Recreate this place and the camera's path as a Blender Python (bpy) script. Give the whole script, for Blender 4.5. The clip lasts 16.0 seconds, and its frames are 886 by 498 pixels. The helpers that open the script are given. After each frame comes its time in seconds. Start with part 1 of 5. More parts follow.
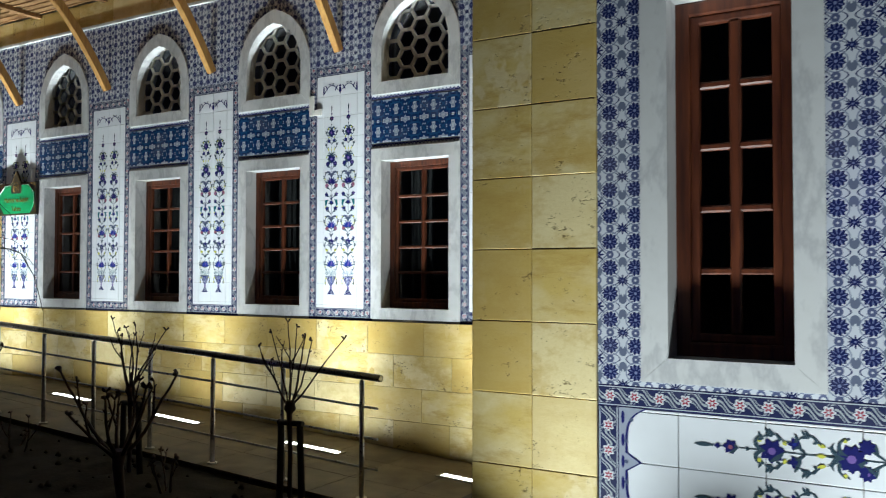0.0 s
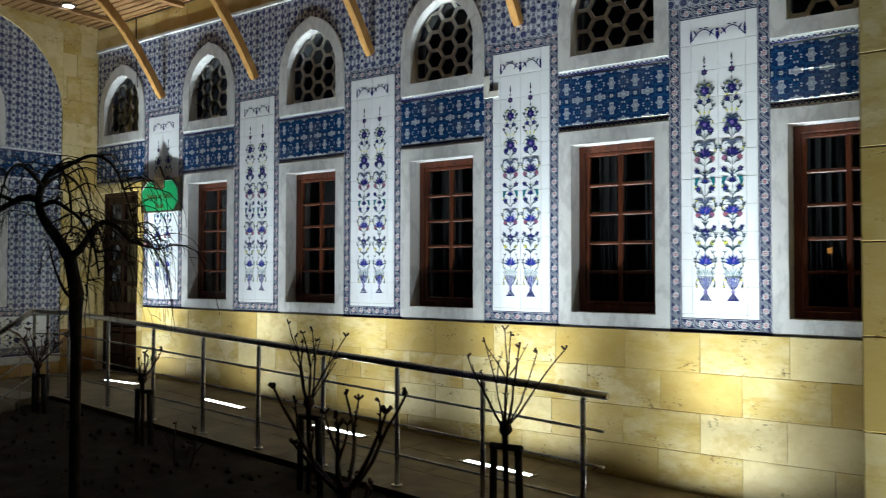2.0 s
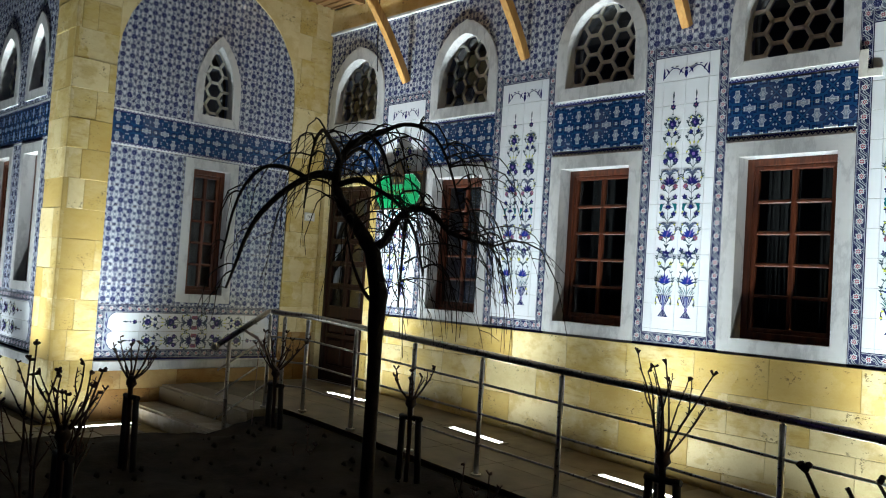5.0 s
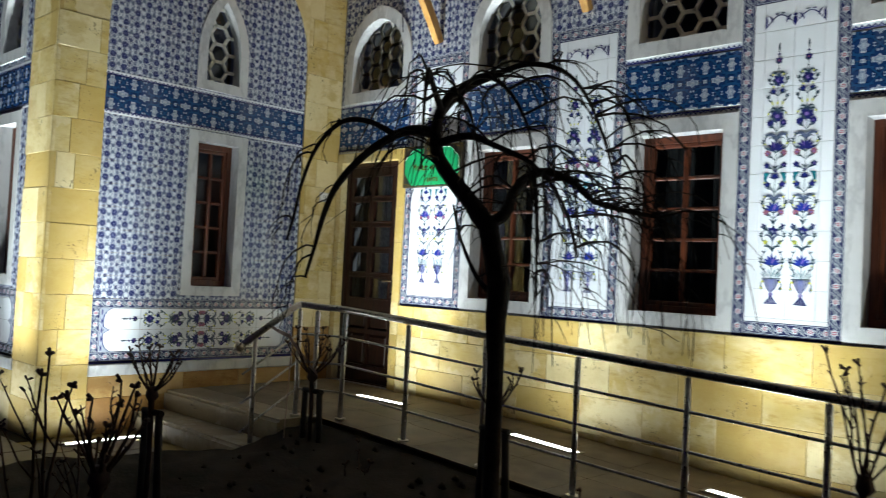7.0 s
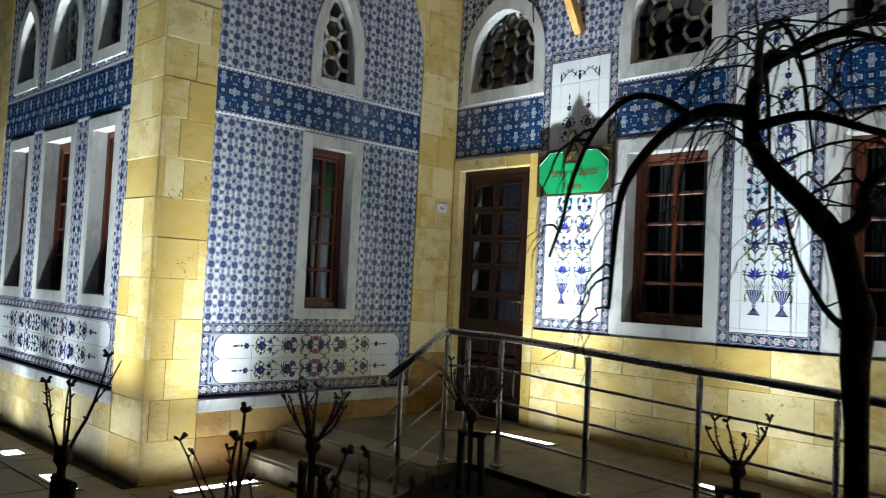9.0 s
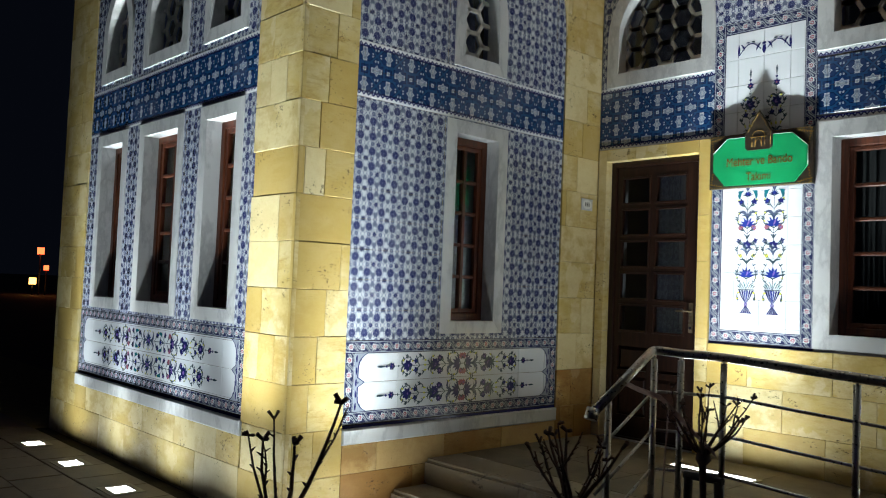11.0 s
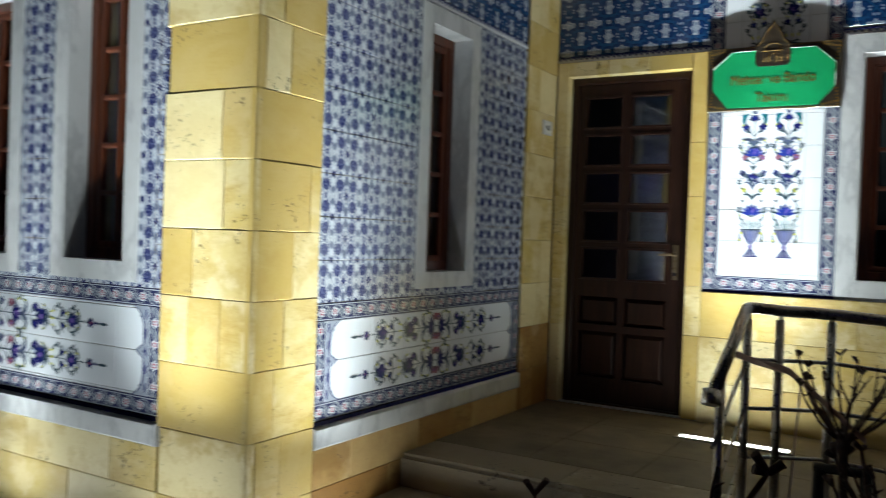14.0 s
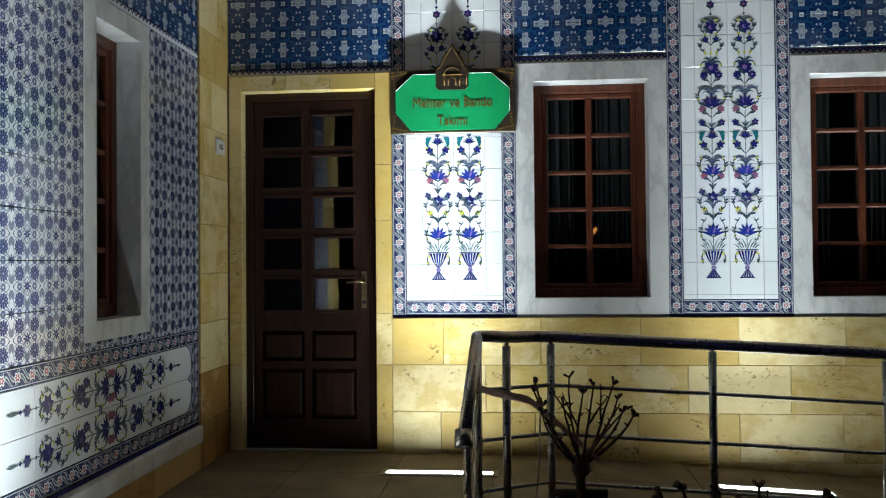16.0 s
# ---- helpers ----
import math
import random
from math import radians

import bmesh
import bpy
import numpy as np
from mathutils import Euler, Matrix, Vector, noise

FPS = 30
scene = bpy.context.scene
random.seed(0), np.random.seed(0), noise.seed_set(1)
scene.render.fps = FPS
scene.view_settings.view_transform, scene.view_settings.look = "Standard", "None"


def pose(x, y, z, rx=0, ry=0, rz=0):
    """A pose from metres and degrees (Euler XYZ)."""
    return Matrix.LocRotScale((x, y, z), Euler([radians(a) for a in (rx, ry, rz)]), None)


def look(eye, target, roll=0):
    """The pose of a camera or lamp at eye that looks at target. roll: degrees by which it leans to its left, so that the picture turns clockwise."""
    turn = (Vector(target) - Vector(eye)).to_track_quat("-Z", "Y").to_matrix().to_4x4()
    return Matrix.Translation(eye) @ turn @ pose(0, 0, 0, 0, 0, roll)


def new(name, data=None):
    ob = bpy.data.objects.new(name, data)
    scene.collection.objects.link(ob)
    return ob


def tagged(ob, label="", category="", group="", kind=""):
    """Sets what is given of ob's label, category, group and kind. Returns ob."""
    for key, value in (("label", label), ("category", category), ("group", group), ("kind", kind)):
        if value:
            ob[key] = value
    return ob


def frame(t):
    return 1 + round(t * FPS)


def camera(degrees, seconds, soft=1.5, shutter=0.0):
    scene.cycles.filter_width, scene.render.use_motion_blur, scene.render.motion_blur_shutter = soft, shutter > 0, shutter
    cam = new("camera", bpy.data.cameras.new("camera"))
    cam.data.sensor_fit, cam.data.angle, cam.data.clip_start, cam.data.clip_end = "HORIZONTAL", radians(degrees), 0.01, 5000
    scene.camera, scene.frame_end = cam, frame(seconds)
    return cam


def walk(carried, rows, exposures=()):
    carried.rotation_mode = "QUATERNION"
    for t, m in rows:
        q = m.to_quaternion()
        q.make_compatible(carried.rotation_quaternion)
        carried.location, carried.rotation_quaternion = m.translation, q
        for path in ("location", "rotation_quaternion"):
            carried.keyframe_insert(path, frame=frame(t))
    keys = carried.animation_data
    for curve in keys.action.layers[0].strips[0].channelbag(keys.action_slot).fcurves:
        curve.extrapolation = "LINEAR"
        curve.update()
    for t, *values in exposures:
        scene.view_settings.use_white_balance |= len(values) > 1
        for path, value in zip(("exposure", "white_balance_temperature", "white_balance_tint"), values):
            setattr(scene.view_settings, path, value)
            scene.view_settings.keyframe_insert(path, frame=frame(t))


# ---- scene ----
cam = camera(56.2, 16.0, soft=1.0, shutter=0.3)
PATH = [
    (0, (11.612, -6.383, 1.258), (10.592, -4.664, 1.314), 0.1),
    (0.5, (11.351, -6.347, 1.251), (10.298, -4.647, 1.292), -0.8),
    (1, (11.035, -6.253, 1.246), (9.928, -4.588, 1.28), -1.0),
    (1.5, (10.716, -6.185, 1.242), (9.562, -4.552, 1.277), 0.6),
    (2, (10.407, -6.159, 1.259), (9.214, -4.555, 1.312), 0.1),
    (2.5, (10.104, -6.084, 1.231), (8.802, -4.568, 1.3), 0.7),
    (3, (9.767, -6.055, 1.209), (8.382, -4.613, 1.29), 2.1),
    (3.5, (9.438, -6.06, 1.178), (8.019, -4.653, 1.263), 2.7),
    (4, (9.086, -5.998, 1.166), (7.599, -4.662, 1.225), 2.9),
    (4.2, (8.946, -5.996, 1.181), (7.452, -4.667, 1.253), 2.8),
    (6.3, (7.671, -5.914, 1.172), (6.388, -4.382, 1.263), 3.7),
    (6.5, (7.534, -5.894, 1.161), (6.261, -4.354, 1.248), 3.3),
    (7, (7.173, -5.799, 1.128), (5.797, -4.349, 1.19), 2.9),
    (7.5, (6.83, -5.7, 1.105), (5.381, -4.326, 1.213), 3.3),
    (8, (6.527, -5.712, 1.142), (5.083, -4.331, 1.246), 1.7),
    (8.5, (6.184, -5.767, 1.137), (4.766, -4.36, 1.236), 2.1),
    (9, (5.838, -5.791, 1.127), (4.408, -4.396, 1.221), 2.8),
    (9.5, (5.477, -5.873, 1.128), (4.031, -4.493, 1.214), 2.2),
    (10, (5.185, -5.877, 1.151), (3.72, -4.52, 1.255), 2.0),
    (10.2, (5.032, -5.882, 1.158), (3.548, -4.545, 1.263), 1.9),
    (12.3, (3.487, -5.791, 1.101), (2.052, -4.398, 1.144), 2.7),
    (12.5, (3.326, -5.772, 1.096), (1.911, -4.359, 1.111), 1.8),
    (13, (3.049, -5.743, 1.084), (1.688, -4.277, 1.055), 2.0),
    (13.5, (2.758, -5.674, 1.097), (1.412, -4.195, 1.056), 2.4),
    (14, (2.483, -5.62, 1.101), (1.449, -3.909, 1.072), 2.0),
    (14.5, (2.297, -5.525, 1.1), (1.587, -3.657, 1.02), 2.0),
    (15, (2.102, -5.372, 1.105), (1.617, -3.433, 1.046), 0.8),
    (15.5, (1.994, -5.296, 1.138), (1.69, -3.319, 1.149), 0.0),
    (16, (1.916, -5.318, 1.153), (1.736, -3.327, 1.186), -0.5),
]
walk(cam, [(t, look(eye, target, roll)) for t, eye, target, roll in PATH], [(0.0, 0.06), (1.0, -0.02), (2.5, -0.12), (4.0, 0.03), (7.0, 0.32), (9.5, 0.22), (13.0, -0.08), (16.0, -0.08)])

# ---- light ----
world = bpy.data.worlds.new("night")
scene.world = world
world.use_nodes = True
world.node_tree.nodes["Background"].inputs[0].default_value = (0.05, 0.07, 0.13, 1)
world.node_tree.nodes["Background"].inputs[1].default_value = 0.03
POWER = 1.0
COOL = (0.89, 1.0, 1.0)


def up_lamp(x, y, z, sx, sy, watts, lean_x=0.0, lean_y=0.0, beam=118):
    """An in-ground lamp's light: an area lamp that shines up, leaning towards a wall."""
    data = bpy.data.lights.new("ground_lamp", "AREA")
    across, along = (sy, sx) if lean_x else (sx, sy)
    data.shape, data.size, data.size_y, data.energy, data.color = "RECTANGLE", across, along, watts * POWER, COOL
    data.spread = radians(beam)
    ob = new("ground_lamp", data)
    ob.matrix_world = look((x, y, z), (x + lean_x, y + lean_y, z + 1))
    return ob


def ramp_z(x):
    return -0.066 - 0.054 * max(x - 2.0, 0)


STRIPS = [1.45, 3.34, 5.0, 6.76, 8.44]          # strip lamps along the ramp, at y = -0.52
SPOTS = [-3.52, -2.55, -1.52]                   # square lamps before the front wing
GROUND = -0.40
for x, k in zip(STRIPS, (0.90, 0.42, 0.56, 0.78, 0.82)):
    up_lamp(x, -0.52, ramp_z(x) + 0.03, 0.58, 0.06, 11.5 * k, 0, 0.18, 162)
    up_lamp(x, -0.52, ramp_z(x) + 0.035, 0.56, 0.05, 21 * k, 0, 0.125, 76)
    up_lamp(x, -0.52, ramp_z(x) + 0.038, 0.54, 0.04, 14 * k, 0, 0.125, 34)
for x in SPOTS:
    up_lamp(x, -3.45, GROUND + 0.03, 0.16, 0.12, 4.0, 0, 0.18, 162)
    up_lamp(x, -3.45, GROUND + 0.035, 0.15, 0.11, 4.6, 0, 0.10, 70)
    up_lamp(x, -3.45, GROUND + 0.038, 0.14, 0.10, 4.5, 0, 0.09, 32)
up_lamp(-0.34, -3.50, GROUND + 0.03, 0.5, 0.07, 4, 0, 0.08, 162)
up_lamp(-0.34, -3.50, GROUND + 0.035, 0.48, 0.06, 22, 0, 0.045, 66)
up_lamp(-0.34, -3.50, GROUND + 0.038, 0.46, 0.05, 9, 0, 0.06, 32)
up_lamp(0.37, -2.63, GROUND + 0.03, 0.07, 0.62, 3.4, -0.10, 0, 160)
up_lamp(0.37, -2.63, GROUND + 0.035, 0.06, 0.60, 16, -0.045, 0, 66)
up_lamp(0.37, -2.63, GROUND + 0.038, 0.05, 0.58, 7, -0.05, 0, 34)
# Unseen lamps added to light the far wing's front; no fixtures modelled here.
for x in (10.4, 11.5, 12.5):
    up_lamp(x, -3.85, GROUND + 0.03, 0.2, 0.12, 14, 0, 0.10, 86)

# ---- materials ----


class Nodes:
    """Short hand for node trees of maths and mixes."""

    def __init__(self, name):
        self.mat = bpy.data.materials.new(name)
        self.mat.use_nodes = True
        self.t = self.mat.node_tree
        self.bsdf = self.t.nodes["Principled BSDF"]

    def put(self, socket, value):
        if isinstance(value, (int, float)):
            socket.default_value = value
        elif isinstance(value, tuple):
            socket.default_value = (*value, 1) if len(value) == 3 and len(socket.default_value) == 4 else value
        else:
            self.t.links.new(value, socket)

    def m(self, op, a, b=0.0, c=0.0):
        n = self.t.nodes.new("ShaderNodeMath")
        n.operation = op
        for s, v in zip(n.inputs, (a, b, c)):
            self.put(s, v)
        return n.outputs[0]

    def mix(self, f, a, b):
        n = self.t.nodes.new("ShaderNodeMix")
        n.data_type = "RGBA"
        self.put(n.inputs[0], f)
        self.put(n.inputs[6], a)
        self.put(n.inputs[7], b)
        return n.outputs[2]

    def noise(self, vec, scale, detail=3.0, rough=0.55):
        n = self.t.nodes.new("ShaderNodeTexNoise")
        self.put(n.inputs["Vector"], vec)
        n.inputs["Scale"].default_value, n.inputs["Detail"].default_value = scale, detail
        n.inputs["Roughness"].default_value = rough
        return n.outputs[0]

    def voronoi(self, vec, scale):
        n = self.t.nodes.new("ShaderNodeTexVoronoi")
        self.put(n.inputs["Vector"], vec)
        n.inputs["Scale"].default_value = scale
        return n.outputs["Distance"]

    def uv(self):
        n = self.t.nodes.new("ShaderNodeUVMap")
        s = self.t.nodes.new("ShaderNodeSeparateXYZ")
        self.t.links.new(n.outputs[0], s.inputs[0])
        return s.outputs[0], s.outputs[1]

    def place(self):
        return self.t.nodes.new("ShaderNodeNewGeometry").outputs["Position"]

    def local(self):
        return self.t.nodes.new("ShaderNodeTexCoord").outputs["Object"]

    def rand(self):
        return self.t.nodes.new("ShaderNodeObjectInfo").outputs["Random"]

    def stretch(self, vec, x, y, z):
        n = self.t.nodes.new("ShaderNodeMapping")
        self.put(n.inputs[0], vec)
        n.inputs["Scale"].default_value = (x, y, z)
        return n.outputs[0]

    def step(self, v, lo, hi):
        n = self.t.nodes.new("ShaderNodeMapRange")
        self.put(n.inputs[0], v)
        n.inputs[1].default_value, n.inputs[2].default_value = lo, hi
        return n.outputs[0]

    def under(self, v, limit):
        return self.m("LESS_THAN", v, limit)

    def both(self, a, b):
        return self.m("MULTIPLY", a, b)

    def either(self, a, b):
        return self.m("MAXIMUM", a, b)

    def bump(self, height, strength, distance=0.01):
        n = self.t.nodes.new("ShaderNodeBump")
        n.inputs["Strength"].default_value, n.inputs["Distance"].default_value = strength, distance
        self.put(n.inputs["Height"], height)
        self.t.links.new(n.outputs[0], self.bsdf.inputs["Normal"])

    def done(self, colour, rough=0.5, metal=0.0, spec=0.5):
        self.put(self.bsdf.inputs["Base Color"], colour)
        self.put(self.bsdf.inputs["Roughness"], rough)
        self.put(self.bsdf.inputs["Metallic"], metal)
        self.bsdf.inputs["Specular IOR Level"].default_value = spec
        return self.mat


def grainy(name, a, b, scale=6.0, rough=0.6, metal=0.0, bump=0.2, fine=60.0, spec=0.5):
    n = Nodes(name)
    p = n.local()
    big, small = n.noise(p, scale), n.noise(p, fine, 2)
    n.bump(small, bump, 0.004)
    f = n.m("ADD", n.m("MULTIPLY", big, 0.75), n.m("MULTIPLY", small, 0.25))
    return n.done(n.mix(n.step(f, 0.35, 0.65), a, b), n.m("ADD", n.m("MULTIPLY", small, 0.2), rough - 0.1), metal, spec)


def stone_material(name, pale, mid, rust):
    n = Nodes(name)
    p, r = n.place(), n.rand()
    off = n.t.nodes.new("ShaderNodeVectorMath")
    off.operation = "ADD"
    n.t.links.new(p, off.inputs[0])
    jump = n.t.nodes.new("ShaderNodeCombineXYZ")
    n.put(jump.inputs[0], n.m("MULTIPLY", r, 37.0))
    n.put(jump.inputs[2], n.m("MULTIPLY", r, 19.0))
    n.t.links.new(jump.outputs[0], off.inputs[1])
    own = off.outputs[0]
    cloud = n.noise(n.stretch(own, 1, 1, 1.8), 3.2, 6, 0.62)
    vein = n.noise(n.stretch(own, 0.8, 0.8, 2.6), 5.5, 8, 0.72)
    col = n.mix(n.step(cloud, 0.38, 0.62), mid, pale)
    col = n.mix(n.both(n.step(vein, 0.50, 0.68), 0.75), col, rust)
    white = n.noise(n.stretch(own, 1.4, 1.4, 1.0), 1.7, 5, 0.6)
    col = n.mix(n.both(n.step(white, 0.565, 0.585), 0.55), col, tuple(min(1, c * 0.9 + 0.14) for c in pale))
    tone = n.m("FRACT", n.m("MULTIPLY", r, 7.31))
    col = n.mix(n.both(n.step(tone, 0.60, 0.82), 0.78), col, tuple(a * 0.62 + b * 0.38 for a, b in zip(mid, rust)))
    col = n.mix(n.both(n.m("SUBTRACT", 1.0, n.step(tone, 0.18, 0.26)), 0.85), col, tuple(min(1, c * 1.02 + 0.05) for c in pale))
    stain = n.noise(n.stretch(own, 1, 1, 1.3), 4.2, 6, 0.68)
    col = n.mix(n.both(n.both(n.m("ADD", 0.30, n.m("MULTIPLY", n.step(r, 0.30, 0.8), 0.7)), n.step(stain, 0.46, 0.59)), 0.66), col, tuple(a * 0.45 + b * 0.55 for a, b in zip(mid, rust)))
    ragged = n.noise(n.stretch(own, 1, 1, 1.5), 34, 4, 0.72)
    where = n.step(n.noise(own, 4.0, 4), 0.50, 0.66)
    hole = n.both(n.step(n.m("ADD", ragged, n.m("MULTIPLY", where, 0.10)), 0.665, 0.70), n.m("ADD", 0.25, n.m("MULTIPLY", where, 0.75)))
    col = n.mix(n.both(hole, 0.85), col, tuple(c * 0.25 for c in rust))
    fine = n.noise(p, 90, 3)
    col = n.mix(n.both(n.step(fine, 0.45, 0.75), 0.10), col, rust)
    n.bump(n.m("SUBTRACT", n.m("ADD", n.m("MULTIPLY", fine, 0.12), n.m("MULTIPLY", vein, 0.2)), hole), 0.6, 0.009)
    return n.done(col, n.m("ADD", 0.40, n.m("MULTIPLY", cloud, 0.3)), 0, 0.4)


NAVY, BLUE, GREY = (0.011, 0.018, 0.090), (0.018, 0.055, 0.30), (0.17, 0.20, 0.32)
GLAZE = (0.72, 0.75, 0.80)


def glaze(n, colour, rough=0.13):
    p = n.place()
    n.bump(n.noise(p, 14, 2), 0.06, 0.01)
    dirt = n.noise(p, 3.0, 4)
    colour = n.mix(n.both(n.step(dirt, 0.5, 0.8), 0.18), colour, (0.42, 0.42, 0.42))
    return n.done(colour, n.m("ADD", rough, n.m("MULTIPLY", dirt, 0.12)), 0, 0.5)


def flower_tile(name):
    """White glaze with dark rosettes, grey tulips, small flowers, star knots and fine ogee lines."""
    n = Nodes(name)
    u, v = n.uv()

    def dist(a, b, ka=1.0, kb=1.0):
        return n.m("SQRT", n.m("ADD", n.m("MULTIPLY", n.both(a, a), ka), n.m("MULTIPLY", n.both(b, b), kb)))

    def lobes(a, b, r, swing, count):
        wave = n.m("COSINE", n.m("MULTIPLY", n.m("ARCTAN2", b, a), count))
        return n.m("LESS_THAN", dist(a, b), n.m("ADD", r, n.m("MULTIPLY", wave, swing)))

    fx = n.m("ABSOLUTE", n.m("SUBTRACT", n.m("FRACT", u), 0.5))
    fy = n.m("ABSOLUTE", n.m("SUBTRACT", n.m("FRACT", v), 0.5))
    ax, ay = n.m("SUBTRACT", fx, 0.25), n.m("SUBTRACT", fy, 0.25)
    cx, cy = n.m("SUBTRACT", 0.5, fx), n.m("SUBTRACT", 0.5, fy)
    rose = lobes(ax, ay, 0.146, 0.017, 11.0)
    ticks = n.both(n.m("GREATER_THAN", n.m("COSINE", n.m("MULTIPLY", n.m("ARCTAN2", ay, ax), 9.0)), 0.72), n.both(n.m("GREATER_THAN", dist(ax, ay), 0.058), n.under(dist(ax, ay), 0.132)))
    heart = n.under(dist(ax, ay), 0.030)
    halo = n.under(n.m("ABSOLUTE", n.m("SUBTRACT", dist(ax, ay), 0.186)), 0.011)
    # tulips above and below the corner ring, and beside the middle of each edge
    t1 = n.under(dist(cx, n.m("SUBTRACT", cy, 0.165), 1.5, 1.0), 0.104)
    t2 = n.under(dist(fx, n.m("SUBTRACT", fy, 0.150), 1.5, 1.0), 0.098)
    notch = n.either(n.under(dist(cx, n.m("SUBTRACT", cy, 0.265), 5.0, 1.0), 0.05), n.under(dist(fx, n.m("SUBTRACT", fy, 0.245), 5.0, 1.0), 0.05))
    circle = n.either(n.under(dist(ax, cy), 0.078), n.under(dist(ax, fy), 0.074))
    eye = n.either(n.under(dist(ax, cy), 0.022), n.under(dist(ax, fy), 0.020))
    corner_ring = n.under(n.m("ABSOLUTE", n.m("SUBTRACT", dist(cx, cy), 0.062)), 0.018)
    star = n.either(lobes(cx, fy, 0.092, 0.038, 8.0), lobes(fx, cy, 0.082, 0.034, 8.0))
    pin = n.either(n.under(dist(cx, fy), 0.024), n.under(dist(fx, cy), 0.020))
    l1 = n.under(n.m("ABSOLUTE", n.m("SUBTRACT", n.m("ADD", fx, fy), 0.5)), 0.010)
    l2 = n.under(n.m("ABSOLUTE", n.m("SUBTRACT", fx, n.m("ADD", 0.25, n.m("MULTIPLY", n.m("COSINE", n.m("MULTIPLY", fy, 12.566)), -0.19)))), 0.014)
    l3 = n.under(n.m("ABSOLUTE", n.m("SUBTRACT", n.m("ADD", cx, fy), 0.19)), 0.012)
    col = n.mix(n.either(l1, n.either(l2, l3)), (0.54, 0.575, 0.64), (0.030, 0.040, 0.12))
    col = n.mix(halo, col, (0.20, 0.235, 0.34))
    col = n.mix(n.either(t1, t2), col, (0.125, 0.15, 0.225))
    col = n.mix(notch, col, (0.54, 0.575, 0.64))
    col = n.mix(circle, col, (0.085, 0.105, 0.20))
    col = n.mix(eye, col, (0.55, 0.58, 0.64))
    col = n.mix(corner_ring, col, (0.10, 0.12, 0.24))
    col = n.mix(n.either(rose, star), col, NAVY)
    col = n.mix(n.either(ticks, n.either(heart, pin)), col, (0.17, 0.20, 0.36))
    return glaze(n, col)


def band_tile(name):
    """Deep blue glaze: pale cross-stars, small squares, drops and interlaced straps."""
    n = Nodes(name)
    u, v = n.uv()
    fx = n.m("ABSOLUTE", n.m("SUBTRACT", n.m("FRACT", u), 0.5))
    fy = n.m("ABSOLUTE", n.m("SUBTRACT", n.m("FRACT", v), 0.5))
    cx, cy = n.m("SUBTRACT", 0.5, fx), n.m("SUBTRACT", 0.5, fy)

    def cross(a, b, k):
        """A star-cross, long along b: a bar and a pointed diamond."""
        bar = n.both(n.under(a, 0.078 * k), n.under(b, 0.205 * k))
        diamond = n.under(n.m("ADD", a, n.m("MULTIPLY", b, 1.25)), 0.165 * k)
        return n.either(bar, diamond)

    def line(value, at, half):
        return n.under(n.m("ABSOLUTE", n.m("SUBTRACT", value, at)), half)

    def straps(half):
        knot = n.both(line(n.m("SUBTRACT", fx, fy), 0.0, half * 1.3), n.under(n.m("MAXIMUM", fx, fy), 0.31))
        flat = n.both(line(fy, 0.315, half), n.m("GREATER_THAN", fx, 0.285))
        tall = n.both(line(fx, 0.315, half), n.m("GREATER_THAN", fy, 0.285))
        flat2 = n.both(line(fy, 0.27, half), n.m("GREATER_THAN", fx, 0.16))
        return n.either(knot, n.either(n.either(flat, flat2), tall))

    dx, dy = n.m("SUBTRACT", fx, 0.055), n.m("SUBTRACT", fy, 0.19)
    ex, ey = n.m("SUBTRACT", fx, 0.17), n.m("SUBTRACT", fy, 0.045)
    drop = n.either(n.under(n.m("SQRT", n.m("ADD", n.both(dx, dx), n.m("MULTIPLY", n.both(dy, dy), 0.6))), 0.034), n.under(n.m("SQRT", n.m("ADD", n.m("MULTIPLY", n.both(ex, ex), 0.6), n.both(ey, ey))), 0.030))
    square = n.under(n.m("MAXIMUM", cx, cy), 0.066)
    inner = n.under(n.m("MAXIMUM", cx, cy), 0.030)
    pale = n.either(cross(cx, fy, 1.14), cross(cy, fx, 1.14))
    core = n.either(cross(cx, fy, 0.86), cross(cy, fx, 0.86))
    seed = n.either(cross(cx, fy, 0.48), cross(cy, fx, 0.48))
    col = n.mix(straps(0.062), (0.009, 0.036, 0.125), (0.004, 0.012, 0.055))
    col = n.mix(straps(0.038), col, (0.012, 0.062, 0.170))
    col = n.mix(drop, col, (0.30, 0.36, 0.46))
    col = n.mix(n.either(pale, square), col, (0.42, 0.47, 0.54))
    col = n.mix(n.either(core, inner), col, (0.20, 0.25, 0.35))
    col = n.mix(seed, col, (0.40, 0.44, 0.52))
    return glaze(n, col)


